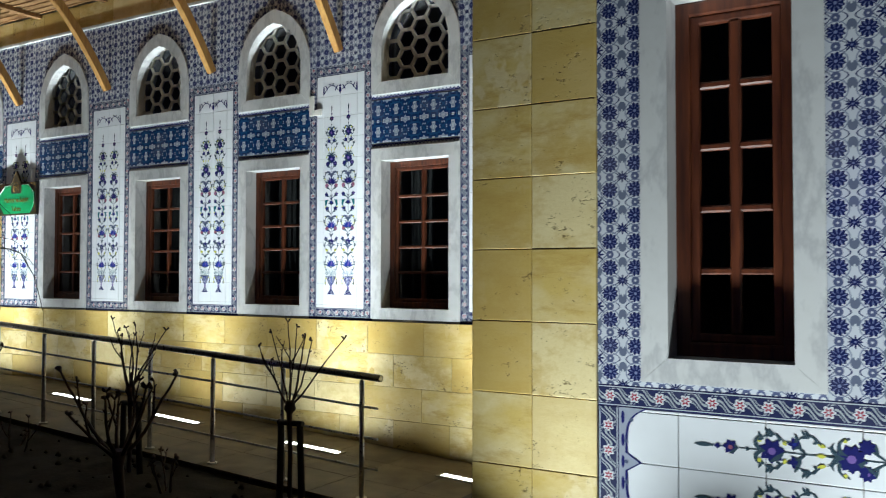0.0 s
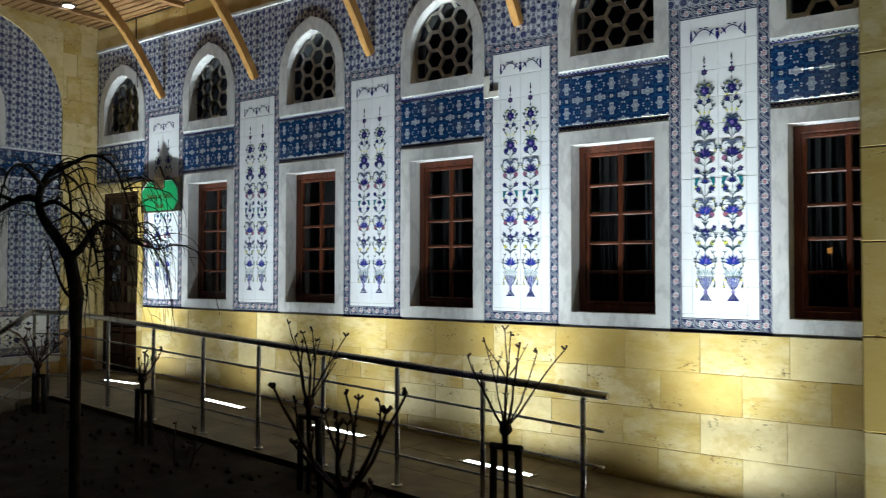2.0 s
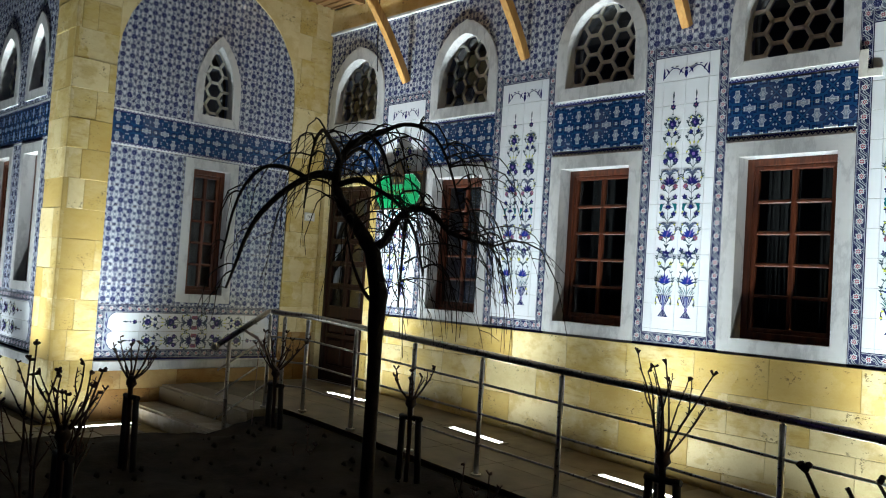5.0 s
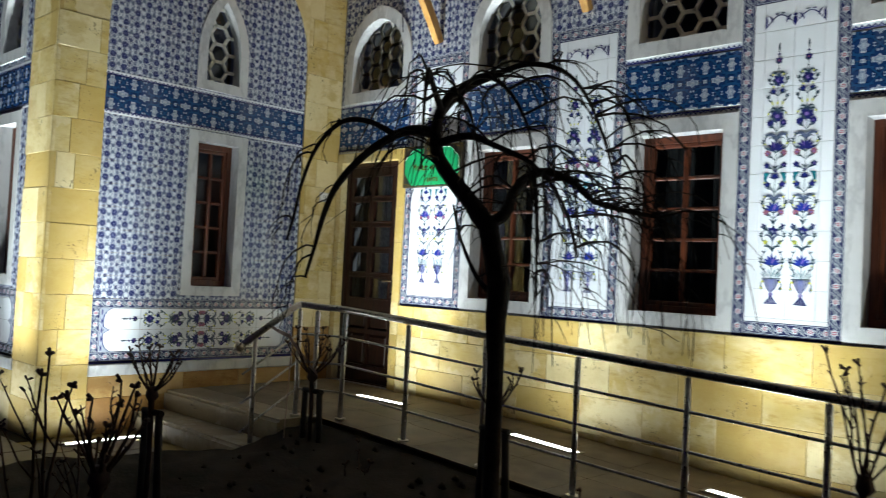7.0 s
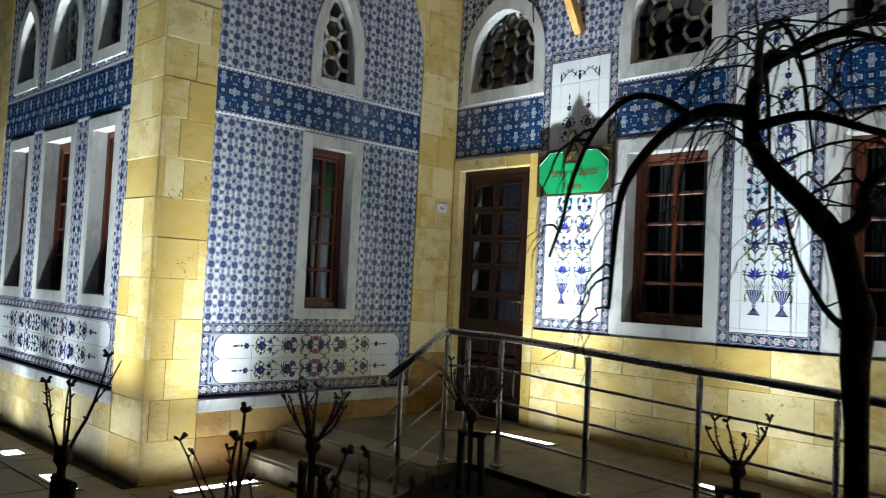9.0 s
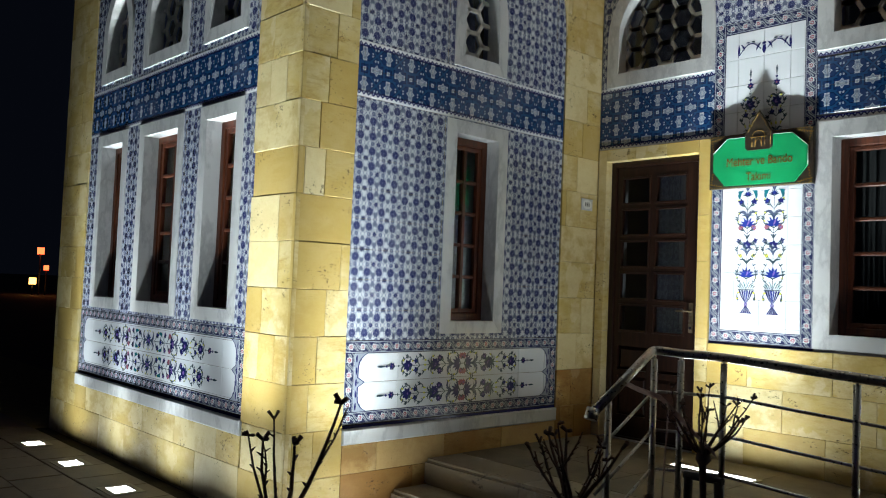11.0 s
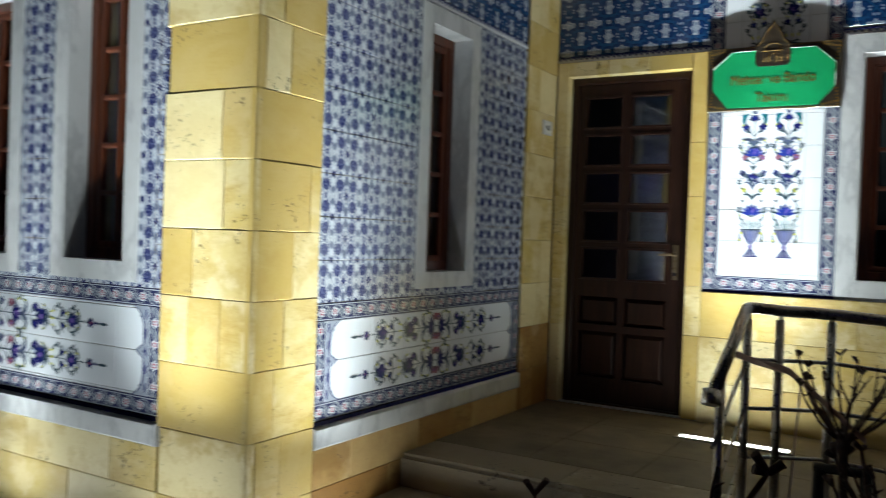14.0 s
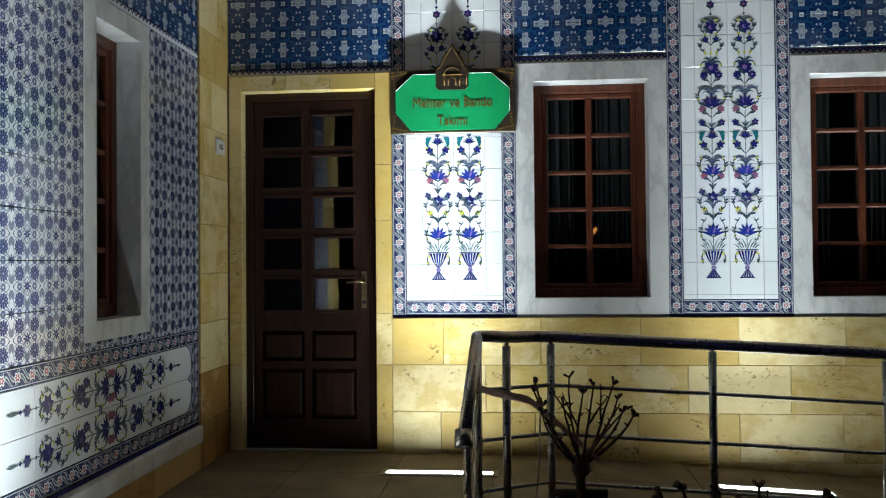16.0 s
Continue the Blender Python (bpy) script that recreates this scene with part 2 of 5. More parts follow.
def border_tile(name):
    """Border strip: u along in units of its width, v across from 0 to 1."""
    n = Nodes(name)
    u, v = n.uv()
    cell = n.m("SUBTRACT", n.m("FRACT", n.m("MULTIPLY", u, 0.87)), 0.5)
    vv = n.m("SUBTRACT", v, 0.5)
    d = n.m("SQRT", n.m("ADD", n.m("MULTIPLY", n.both(cell, cell), 1.32), n.both(vv, vv)))
    wave = n.m("COSINE", n.m("MULTIPLY", n.m("ARCTAN2", vv, cell), 6.0))

    def petals(r, swing):
        return n.m("LESS_THAN", d, n.m("ADD", r, n.m("MULTIPLY", wave, swing)))

    far = n.m("ABSOLUTE", cell)
    curve = n.m("MULTIPLY", n.m("SINE", n.m("MULTIPLY", cell, 6.283)), 0.26)
    strand = n.m("SUBTRACT", vv, curve)
    s1 = n.under(n.m("ABSOLUTE", n.m("SUBTRACT", strand, 0.13)), 0.055)
    s2 = n.under(n.m("ABSOLUTE", n.m("ADD", strand, 0.13)), 0.055)
    s3 = n.under(n.m("ABSOLUTE", n.m("SUBTRACT", n.m("ABSOLUTE", strand), 0.31)), 0.03)
    scroll = n.both(n.either(s1, n.either(s2, s3)), n.under(n.m("ABSOLUTE", vv), 0.345))
    edge = n.m("GREATER_THAN", n.m("ABSOLUTE", vv), 0.44)
    line = n.both(n.m("GREATER_THAN", n.m("ABSOLUTE", vv), 0.39), n.under(n.m("ABSOLUTE", vv), 0.44))
    col = n.mix(scroll, (0.022, 0.028, 0.085), (0.36, 0.40, 0.44))
    col = n.mix(petals(0.285, 0.045), col, (0.014, 0.017, 0.07))
    col = n.mix(petals(0.245, 0.045), col, (0.58, 0.61, 0.66))
    col = n.mix(petals(0.145, 0.055), col, (0.30, 0.04, 0.07))
    col = n.mix(n.under(d, 0.062), col, (0.55, 0.56, 0.60))
    col = n.mix(line, col, (0.40, 0.44, 0.50))
    col = n.mix(edge, col, (0.014, 0.017, 0.07))
    return glaze(n, col)


def lace_tile(name):
    """Narrow lace fringe: u in units of its width, v from the wall edge 0 to the band 1."""
    n = Nodes(name)
    u, v = n.uv()
    c = n.m("ABSOLUTE", n.m("SUBTRACT", n.m("FRACT", u), 0.5))
    scal = n.m("GREATER_THAN", v, n.m("ADD", 0.25, c))
    dot = n.under(n.m("SQRT", n.m("ADD", n.both(c, c), n.both(n.m("SUBTRACT", v, 0.72), n.m("SUBTRACT", v, 0.72)))), 0.14)
    col = n.mix(scal, GLAZE, (0.010, 0.014, 0.10))
    col = n.mix(dot, col, (0.35, 0.40, 0.55))
    return glaze(n, col)


def plain_tile():
    n = Nodes("white_glaze")
    r = n.rand()
    return glaze(n, n.mix(n.both(r, 0.4), GLAZE, (0.66, 0.70, 0.74)))


def paint(name, colour):
    n = Nodes(name)
    p = n.place()
    return n.done(n.mix(n.both(n.noise(p, 40, 2), 0.35), colour, tuple(min(1, c * 1.6 + 0.02) for c in colour)), 0.16)


def marble_material():
    n = Nodes("white_marble")
    p = n.place()
    warp = n.noise(n.stretch(p, 1, 1, 0.45), 3.0, 6, 0.65)
    vein = n.m("ABSOLUTE", n.m("SUBTRACT", warp, 0.5))
    fine = n.noise(p, 18, 4)
    col = n.mix(n.step(vein, 0.0, 0.05), (0.46, 0.47, 0.49), (0.60, 0.61, 0.62))
    col = n.mix(n.both(n.step(fine, 0.45, 0.75), 0.3), col, (0.50, 0.50, 0.50))
    n.bump(fine, 0.08, 0.004)
    return n.done(col, 0.36)


def wood_material(name, dark, light, along=2, rough=0.4):
    n = Nodes(name)
    s = [14, 14, 14]
    s[along] = 1.1
    p = n.stretch(n.place(), *s)
    g = n.noise(p, 2.2, 6, 0.65)
    big = n.noise(n.place(), 2.0, 3)
    col = n.mix(n.step(g, 0.35, 0.68), dark, light)
    col = n.mix(n.both(n.step(big, 0.5, 0.7), 0.35), col, dark)
    n.bump(g, 0.18, 0.003)
    return n.done(col, n.m("ADD", rough - 0.1, n.m("MULTIPLY", g, 0.25)))


def glass_material(name, tint=(0.9, 0.95, 1.0), ior=1.8):
    mat = bpy.data.materials.new(name)
    mat.use_nodes = True
    t = mat.node_tree
    t.nodes.clear()
    out, mixer = t.nodes.new("ShaderNodeOutputMaterial"), t.nodes.new("ShaderNodeMixShader")
    clear, gloss, fres = t.nodes.new("ShaderNodeBsdfTransparent"), t.nodes.new("ShaderNodeBsdfGlossy"), t.nodes.new("ShaderNodeFresnel")
    clear.inputs[0].default_value = (*tint, 1)
    gloss.inputs["Roughness"].default_value = 0.015
    fres.inputs[0].default_value = ior
    t.links.new(fres.outputs[0], mixer.inputs[0])
    t.links.new(clear.outputs[0], mixer.inputs[1])
    t.links.new(gloss.outputs[0], mixer.inputs[2])
    t.links.new(mixer.outputs[0], out.inputs[0])
    return mat


def glow(name, colour, strength):
    n = Nodes(name)
    p = n.place()
    n.put(n.bsdf.inputs["Emission Color"], n.mix(n.noise(p, 30, 2), colour, tuple(c * 0.8 for c in colour)))
    n.bsdf.inputs["Emission Strength"].default_value = strength
    return n.done(colour, 0.3)


STONE = stone_material("yellow_travertine", (0.68, 0.57, 0.30), (0.59, 0.44, 0.14), (0.42, 0.25, 0.05))
JOINT = grainy("stone_joint", (0.20, 0.15, 0.06), (0.30, 0.23, 0.10), 9, 0.9)
GROUT = grainy("tile_joint", (0.30, 0.31, 0.33), (0.42, 0.43, 0.44), 9, 0.8)
FIELD, BAND, BORDER, LACE, WHITE = flower_tile("flowered_glaze"), band_tile("blue_band_glaze"), border_tile("border_glaze"), lace_tile("lace_glaze"), plain_tile()
P_NAVY, P_BLUE, P_GREEN = paint("navy_paint", (0.012, 0.014, 0.105)), paint("blue_paint", (0.015, 0.03, 0.22)), paint("leaf_paint", (0.035, 0.062, 0.085))
P_TEAL, P_YELLOW, P_RED = paint("teal_paint", (0.008, 0.12, 0.15)), paint("yellow_paint", (0.52, 0.52, 0.08)), paint("red_paint", (0.26, 0.09, 0.13))
P_LILAC = paint("lilac_paint", (0.16, 0.10, 0.32))
P_GREY = paint("grey_blue_paint", (0.075, 0.095, 0.16))
P_DUSK = paint("dusk_blue_paint", (0.27, 0.30, 0.37))
PAINTS = [P_NAVY, P_BLUE, P_GREEN, P_TEAL, P_YELLOW, P_RED, P_LILAC, P_GREY, P_DUSK]
MARBLE = marble_material()
WOOD = wood_material("red_brown_wood", (0.060, 0.015, 0.007), (0.18, 0.047, 0.017))
DOORWOOD = wood_material("dark_door_wood", (0.011, 0.004, 0.0026), (0.036, 0.0125, 0.0065))
DOORWOOD.node_tree.nodes["Principled BSDF"].inputs["Specular IOR Level"].default_value = 0.35
BRACEWOOD = wood_material("brace_wood", (0.30, 0.15, 0.04), (0.46, 0.26, 0.08), 2, 0.5)
SOFFIT = wood_material("soffit_wood", (0.14, 0.07, 0.025), (0.27, 0.15, 0.06), 0, 0.5)
GLASS = glass_material("window_glass")
DOORGLASS = glass_material("door_glass", (0.85, 0.9, 0.95), 2.5)
DULLGLASS = glass_material("dull_door_glass", (0.8, 0.85, 0.9), 1.28)
BLUEGLASS = glass_material("blue_glass", (0.35, 0.45, 0.8))
PLASTER = grainy("lattice_plaster", (0.58, 0.57, 0.53), (0.72, 0.71, 0.67), 12, 0.7)
# Room plaster coloured dark, so the shade of unlit rooms is in it.
DARKWALL = grainy("darkened_plaster", (0.16, 0.15, 0.14), (0.22, 0.21, 0.19), 2, 0.9)
# Curtain cloth near black: the unlit room's darkness is put into its colour.
CURTAIN = grainy("darkened_curtain", (0.0025, 0.003, 0.003), (0.006, 0.007, 0.0065), 12, 0.9)
STEEL = grainy("brushed_steel", (0.42, 0.40, 0.38), (0.58, 0.56, 0.53), 20, 0.30, 1.0, 0.05)
BRASS = grainy("worn_brass", (0.28, 0.21, 0.12), (0.42, 0.35, 0.24), 30, 0.35, 1.0, 0.05)
SOIL = grainy("dark_soil", (0.012, 0.009, 0.006), (0.035, 0.026, 0.018), 5, 0.95, 0, 0.9, 35, 0.2)
PAVING = grainy("brown_paving", (0.10, 0.075, 0.055), (0.17, 0.13, 0.095), 3, 0.55, 0, 0.3, 50)
RAMPFLOOR = grainy("worn_floor_stone", (0.105, 0.080, 0.050), (0.20, 0.16, 0.105), 3.5, 0.72, 0, 0.5, 85, 0.35)
STEPSTONE = stone_material("step_stone", (0.29, 0.25, 0.18), (0.22, 0.18, 0.12), (0.15, 0.105, 0.06))
RUSTY = stone_material("rust_stained_travertine", (0.46, 0.30, 0.10), (0.36, 0.19, 0.05), (0.20, 0.085, 0.02))
BARK = grainy("dark_bark", (0.018, 0.014, 0.011), (0.045, 0.036, 0.028), 14, 0.85, 0, 0.8, 70, 0.2)
ROSEWOOD = grainy("rose_cane", (0.03, 0.016, 0.011), (0.075, 0.035, 0.022), 14, 0.75, 0, 0.4, 70)
STAKE = grainy("black_stake", (0.008, 0.007, 0.006), (0.022, 0.019, 0.016), 10, 0.8)
SIGNGREEN = grainy("sign_green", (0.002, 0.22, 0.075), (0.004, 0.27, 0.095), 3, 0.4, 0, 0.02)
SIGNBLACK = grainy("sign_black", (0.010, 0.008, 0.006), (0.03, 0.02, 0.012), 25, 0.4, 0, 0.2)
GILT = paint("faded_gilt", (0.34, 0.28, 0.13))
DULLGOLD = paint("tarnished_gold", (0.16, 0.095, 0.028))
WHITEPAINT = paint("white_paint", (0.75, 0.75, 0.72))
INK = paint("black_ink", (0.02, 0.02, 0.03))
RIBBON = grainy("faded_ribbon", (0.42, 0.30, 0.27), (0.55, 0.45, 0.40), 12, 0.8)
LAMPGLASS = glow("lit_lamp_glass", (0.90, 0.97, 1.0), 14.0)
LAMPRIM = grainy("lamp_rim", (0.20, 0.18, 0.14), (0.30, 0.27, 0.21), 20, 0.6)
ASPHALT = grainy("asphalt", (0.035, 0.033, 0.032), (0.06, 0.057, 0.053), 2, 0.8, 0, 0.4, 80)

# ---- building blocks ----


def box(bm, x0, x1, y0, y1, z0, z1, mat=0):
    v = [bm.verts.new(p) for p in ((x0, y0, z0), (x1, y0, z0), (x1, y1, z0), (x0, y1, z0), (x0, y0, z1), (x1, y0, z1), (x1, y1, z1), (x0, y1, z1))]
    for f in ((3, 2, 1, 0), (4, 5, 6, 7), (0, 1, 5, 4), (1, 2, 6, 5), (2, 3, 7, 6), (3, 0, 4, 7)):
        bm.faces.new([v[i] for i in f]).material_index = mat


def rounded(bm, x0, x1, y0, y1, z0, z1, r=0.006, back=True):
    """A block whose front (z1) edges are chamfered by r."""
    lo = [bm.verts.new(p) for p in ((x0, y0, z0), (x1, y0, z0), (x1, y1, z0), (x0, y1, z0))]
    mi = [bm.verts.new(p) for p in ((x0, y0, z1 - r), (x1, y0, z1 - r), (x1, y1, z1 - r), (x0, y1, z1 - r))]
    hi = [bm.verts.new(p) for p in ((x0 + r, y0 + r, z1), (x1 - r, y0 + r, z1), (x1 - r, y1 - r, z1), (x0 + r, y1 - r, z1))]
    bm.faces.new(hi)
    for i in range(4):
        j = (i + 1) % 4
        bm.faces.new((lo[i], lo[j], mi[j], mi[i]))
        bm.faces.new((mi[i], mi[j], hi[j], hi[i]))
    if back:
        bm.faces.new(lo[::-1])


def mesh_of(name, bm, mats):
    data = bpy.data.meshes.new(name)
    bm.normal_update()
    bm.to_mesh(data)
    bm.free()
    for m in mats if isinstance(mats, (list, tuple)) else [mats]:
        data.materials.append(m)
    return data


def part(name, bm, mats, parent=None, label="", at=None):
    data = bm if isinstance(bm, bpy.types.Mesh) else mesh_of(name, bm, mats)
    ob = new(name, data)
    ob.parent = parent
    if at is not None:
        ob.matrix_basis = at
    if label:
        ob["label"] = label
    return ob


def empty(name, m, label, category, group="", kind=""):
    ob = new(name)
    ob.empty_display_size = 0.1
    ob.matrix_world = m
    return tagged(ob, label, category, group, kind)


def tube(bm, pts, radii, sides=6, cap=True, mat=0):
    """A swept tube through points with a radius at each."""
    pts = [Vector(p) for p in pts]
    rings = []
    side = None
    for i, p in enumerate(pts):
        d = (pts[min(i + 1, len(pts) - 1)] - pts[max(i - 1, 0)])
        d = d.normalized() if d.length > 1e-9 else Vector((0, 0, 1))
        if side is None:
            side = d.orthogonal().normalized()
        side = (side - d * side.dot(d))
        side = side.normalized() if side.length > 1e-6 else d.orthogonal().normalized()
        up = d.cross(side)
        r = radii[i] if isinstance(radii, (list, tuple)) else radii
        rings.append([bm.verts.new(p + side * (r * math.cos(a)) + up * (r * math.sin(a))) for a in (2 * math.pi * k / sides for k in range(sides))])
    for a, b in zip(rings, rings[1:]):
        for k in range(sides):
            f = bm.faces.new((a[k], a[(k + 1) % sides], b[(k + 1) % sides], b[k]))
            f.smooth, f.material_index = True, mat
    if cap:
        bm.faces.new(rings[0][::-1]).material_index = mat
        bm.faces.new(rings[-1]).material_index = mat


def clip(poly, a, b, left):
    """The part of a convex polygon on one side of the line from a to b."""
    out = []
    side = [((b[0] - a[0]) * (p[1] - a[1]) - (b[1] - a[1]) * (p[0] - a[0])) * (1 if left else -1) for p in poly]
    for i, p in enumerate(poly):
        q, s, t = poly[(i + 1) % len(poly)], side[i], side[(i + 1) % len(poly)]
        if s >= -1e-9:
            out.append(p)
        if (s > 1e-9 and t < -1e-9) or (s < -1e-9 and t > 1e-9):
            k = s / (s - t)
            out.append((p[0] + k * (q[0] - p[0]), p[1] + k * (q[1] - p[1])))
    return out


def area(poly):
    return 0.5 * abs(sum(p[0] * q[1] - p[1] * q[0] for p, q in zip(poly, poly[1:] + poly[:1])))


def inside(poly, hull):
    for a, b in zip(hull, hull[1:] + hull[:1]):
        poly = clip(poly, a, b, True)
        if len(poly) < 3:
            return []
    return poly if area(poly) > 1e-6 else []


def carve(polys, hole):
    """Convex polygons less a convex hole (both counter-clockwise)."""
    out = []
    for rest in polys:
        if not inside(rest, hole):
            out.append(rest)
            continue
        for a, b in zip(hole, hole[1:] + hole[:1]):
            off = clip(rest, a, b, False)
            if len(off) > 2 and area(off) > 1e-6:
                out.append(off)
            rest = clip(rest, a, b, True)
            if len(rest) < 3:
                break
    return out


def rect(u0, u1, v0, v1):
    return [(u0, v0), (u1, v0), (u1, v1), (u0, v1)]


def arch(u0, u1, v0, spring, apex, steps=7):
    """A pointed arch's outline, counter-clockwise from its lower left corner."""
    h, rise, c = (u1 - u0) / 2, apex - spring, (u0 + u1) / 2
    big = (h * h + rise * rise) / (2 * h)
    end = math.asin(min(1, rise / big))
    arc = [(big - big * math.cos(end * k / steps), spring + big * math.sin(end * k / steps)) for k in range(steps + 1)]
    return [(u0, v0), (u1, v0)] + [(u1 - x, y) for x, y in arc] + [(u0 + x, y) for x, y in reversed(arc[:-1])]


def extrude(bm, poly, n0, n1, mat=0):
    lo, hi = [bm.verts.new((*p, n0)) for p in poly], [bm.verts.new((*p, n1)) for p in poly]
    bm.faces.new(hi).material_index = mat
    bm.faces.new(lo[::-1]).material_index = mat
    for i in range(len(poly)):
        j = (i + 1) % len(poly)
        bm.faces.new((lo[i], lo[j], hi[j], hi[i])).material_index = mat


def ring(bm, outer, inner, n_front, n_out, n_in, r=0.006):
    """A frame between two outlines: front face, outer edge down to n_out, reveal down to n_in."""
    def loop(poly, n, shift=0.0):
        c = (sum(p[0] for p in poly) / len(poly), sum(p[1] for p in poly) / len(poly))
        return [bm.verts.new((p[0] + (c[0] - p[0]) * shift, p[1] + (c[1] - p[1]) * shift, n)) for p in poly]
    loops = [loop(outer, n_out), loop(outer, n_front - r), loop(outer, n_front, 0.012), loop(inner, n_front, -0.012), loop(inner, n_front - r), loop(inner, n_in)]
    k = len(outer)
    for a, b in zip(loops, loops[1:]):
        for i in range(k):
            j = (i + 1) % k
            bm.faces.new((a[i], a[j], b[j], b[i]))


def facing_stones(parent, outer, inner, front, name, mat, gap=0.0018):
    """Thin separate stones on the face of a surround, one for each side of its outline."""
    for i in range(len(outer)):
        j = (i + 1) % len(outer)
        quad = [outer[i], outer[j], inner[j], inner[i]]
        if area(quad) < 1e-4:
            continue
        c = (sum(p[0] for p in quad) / 4, sum(p[1] for p in quad) / 4)
        shrunk = []
        for p in quad:
            d = math.hypot(p[0] - c[0], p[1] - c[1])
            shrunk.append((c[0] + (p[0] - c[0]) * (1 - gap / d), c[1] + (p[1] - c[1]) * (1 - gap / d)))
        bm = bmesh.new()
        extrude(bm, shrunk, front - 0.006, front + random.uniform(-0.0006, 0.0006))
        part(name, bm, mat, parent)


def uv_box(data, fu, fv):
    """UVs from local coordinates: (u, v) = (fu(x, y), fv(x, y))."""
    layer = data.uv_layers.new(name="UVMap")
    for loop in data.loops:
        co = data.vertices[loop.vertex_index].co
        layer.data[loop.index].uv = (fu(co), fv(co))


# planes: local x along the wall, y up, z out of the wall
PA = Matrix(((1, 0, 0, 0), (0, 0, -1, 0), (0, 1, 0, 0), (0, 0, 0, 1)))
PB = Matrix(((0, 0, 1, 0), (1, 0, 0, 0), (0, 1, 0, 0), (0, 0, 0, 1)))
YC, YD = -3.055, -3.235
PC = Matrix.Translation((0, YC, 0)) @ PA
PD = Matrix.Translation((0, YD, 0)) @ PA
XD = 9.92
T = 0.2035


def wall_sheet(name, plane, outline, holes, thick, mat, label, front=-0.012):
    """A wall with openings, standing behind its cladding."""
    polys = [outline]
    for h in holes:
        polys = carve(polys, h)
    bm = bmesh.new()
    for p in polys:
        extrude(bm, p, front - thick, front)
    ob = part(name, bm, mat)
    ob.matrix_world = plane
    return tagged(ob, label, "wall", kind="structure")


TILE_CACHE = {}


def tile_mesh(mat, w, h, key_u, key_v):
    key = (mat.name, round(w, 4), round(h, 4), round(key_u, 3), round(key_v, 3))
    if key not in TILE_CACHE:
        bm = bmesh.new()
        rounded(bm, 0.0012, w - 0.0012, 0.0012, h - 0.0012, -0.010, 0, 0.002, False)
        data = mesh_of("tile", bm, mat)
        uv_box(data, lambda c: c.x / T + key_u, lambda c: c.y / T + key_v)
        TILE_CACHE[key] = data
    return TILE_CACHE[key]


def tile_field(parent, u0, u1, v0, v1, holes, mat, ou, ov, keep=None, n=0.004, limit=300, step_u=T, step_v=T):
    """Square glazed tiles over a rectangle, cut round holes, kept inside an outline."""
    count, spare = 0, []
    for i in range(math.floor((u0 - ou) / step_u + 1e-6), math.ceil((u1 - ou) / step_u - 1e-6)):
        for j in range(math.floor((v0 - ov) / step_v + 1e-6), math.ceil((v1 - ov) / step_v - 1e-6)):
            a, b = max(u0, ou + i * step_u), min(u1, ou + (i + 1) * step_u)
            c, d = max(v0, ov + j * step_v), min(v1, ov + (j + 1) * step_v)
            if b - a < 0.012 or d - c < 0.012:
                continue
            cell = rect(a, b, c, d)
            polys = [cell]
            if keep:
                kept = inside(cell, keep)
                polys = [kept] if kept else []
            for h in holes:
                polys = carve(polys, h)
            left = sum(area(p) for p in polys)
            if left < 2e-4:
                continue
            nudge = random.uniform(-0.0006, 0.0006)
            whole = left > area(cell) - 1e-6
            if whole and count < limit:
                part("tile", tile_mesh(mat, b - a, d - c, (a - ou) / step_u - i, (c - ov) / step_v - j), mat, parent, at=Matrix.Translation((a, c, n + nudge)))
                count += 1
            else:
                spare += polys
    if spare:
        bm = bmesh.new()
        for p in spare:
            bm.faces.new([bm.verts.new((*q, n)) for q in p])
        data = mesh_of("cut_tiles", bm, mat)
        uv_box(data, lambda c: (c.x - ou) / step_u, lambda c: (c.y - ov) / step_v)
        tagged(part("cut_tiles", data, mat, parent), kind="stuff")


def strip(parent, u0, v0, length, width, upright, mat, name, n=0.0, flip=False):
    """A narrow tile strip; the pattern runs along it."""
    w, h = (width, length) if upright else (length, width)
    bm = bmesh.new()
    rounded(bm, 0, w, 0, h, -0.010, 0, 0.002, False)
    data = mesh_of(name, bm, mat)
    across = (lambda c: (c.x if upright else c.y) / width)
    uv_box(data, lambda c: (c.y if upright else c.x) / width, (lambda c: 1 - across(c)) if flip else across)
    return part(name, data, mat, parent, at=Matrix.Translation((u0, v0, n)))


BLOCKS = {}


def block(parent, a, b, c, d, n, mat=None, thick=0.03):
    mat = mat or STONE
    key = (round(b - a, 3), round(d - c, 3), mat.name, thick)
    if key not in BLOCKS:
        bm = bmesh.new()
        rounded(bm, 0.0008, b - a - 0.0008, 0.0008, d - c - 0.0008, -thick, 0, 0.003, False)
        BLOCKS[key] = mesh_of("stone_block", bm, mat)
    part("stone_block", BLOCKS[key], mat, parent, at=Matrix.Translation((a, c, n + random.uniform(-0.0015, 0.0015))))


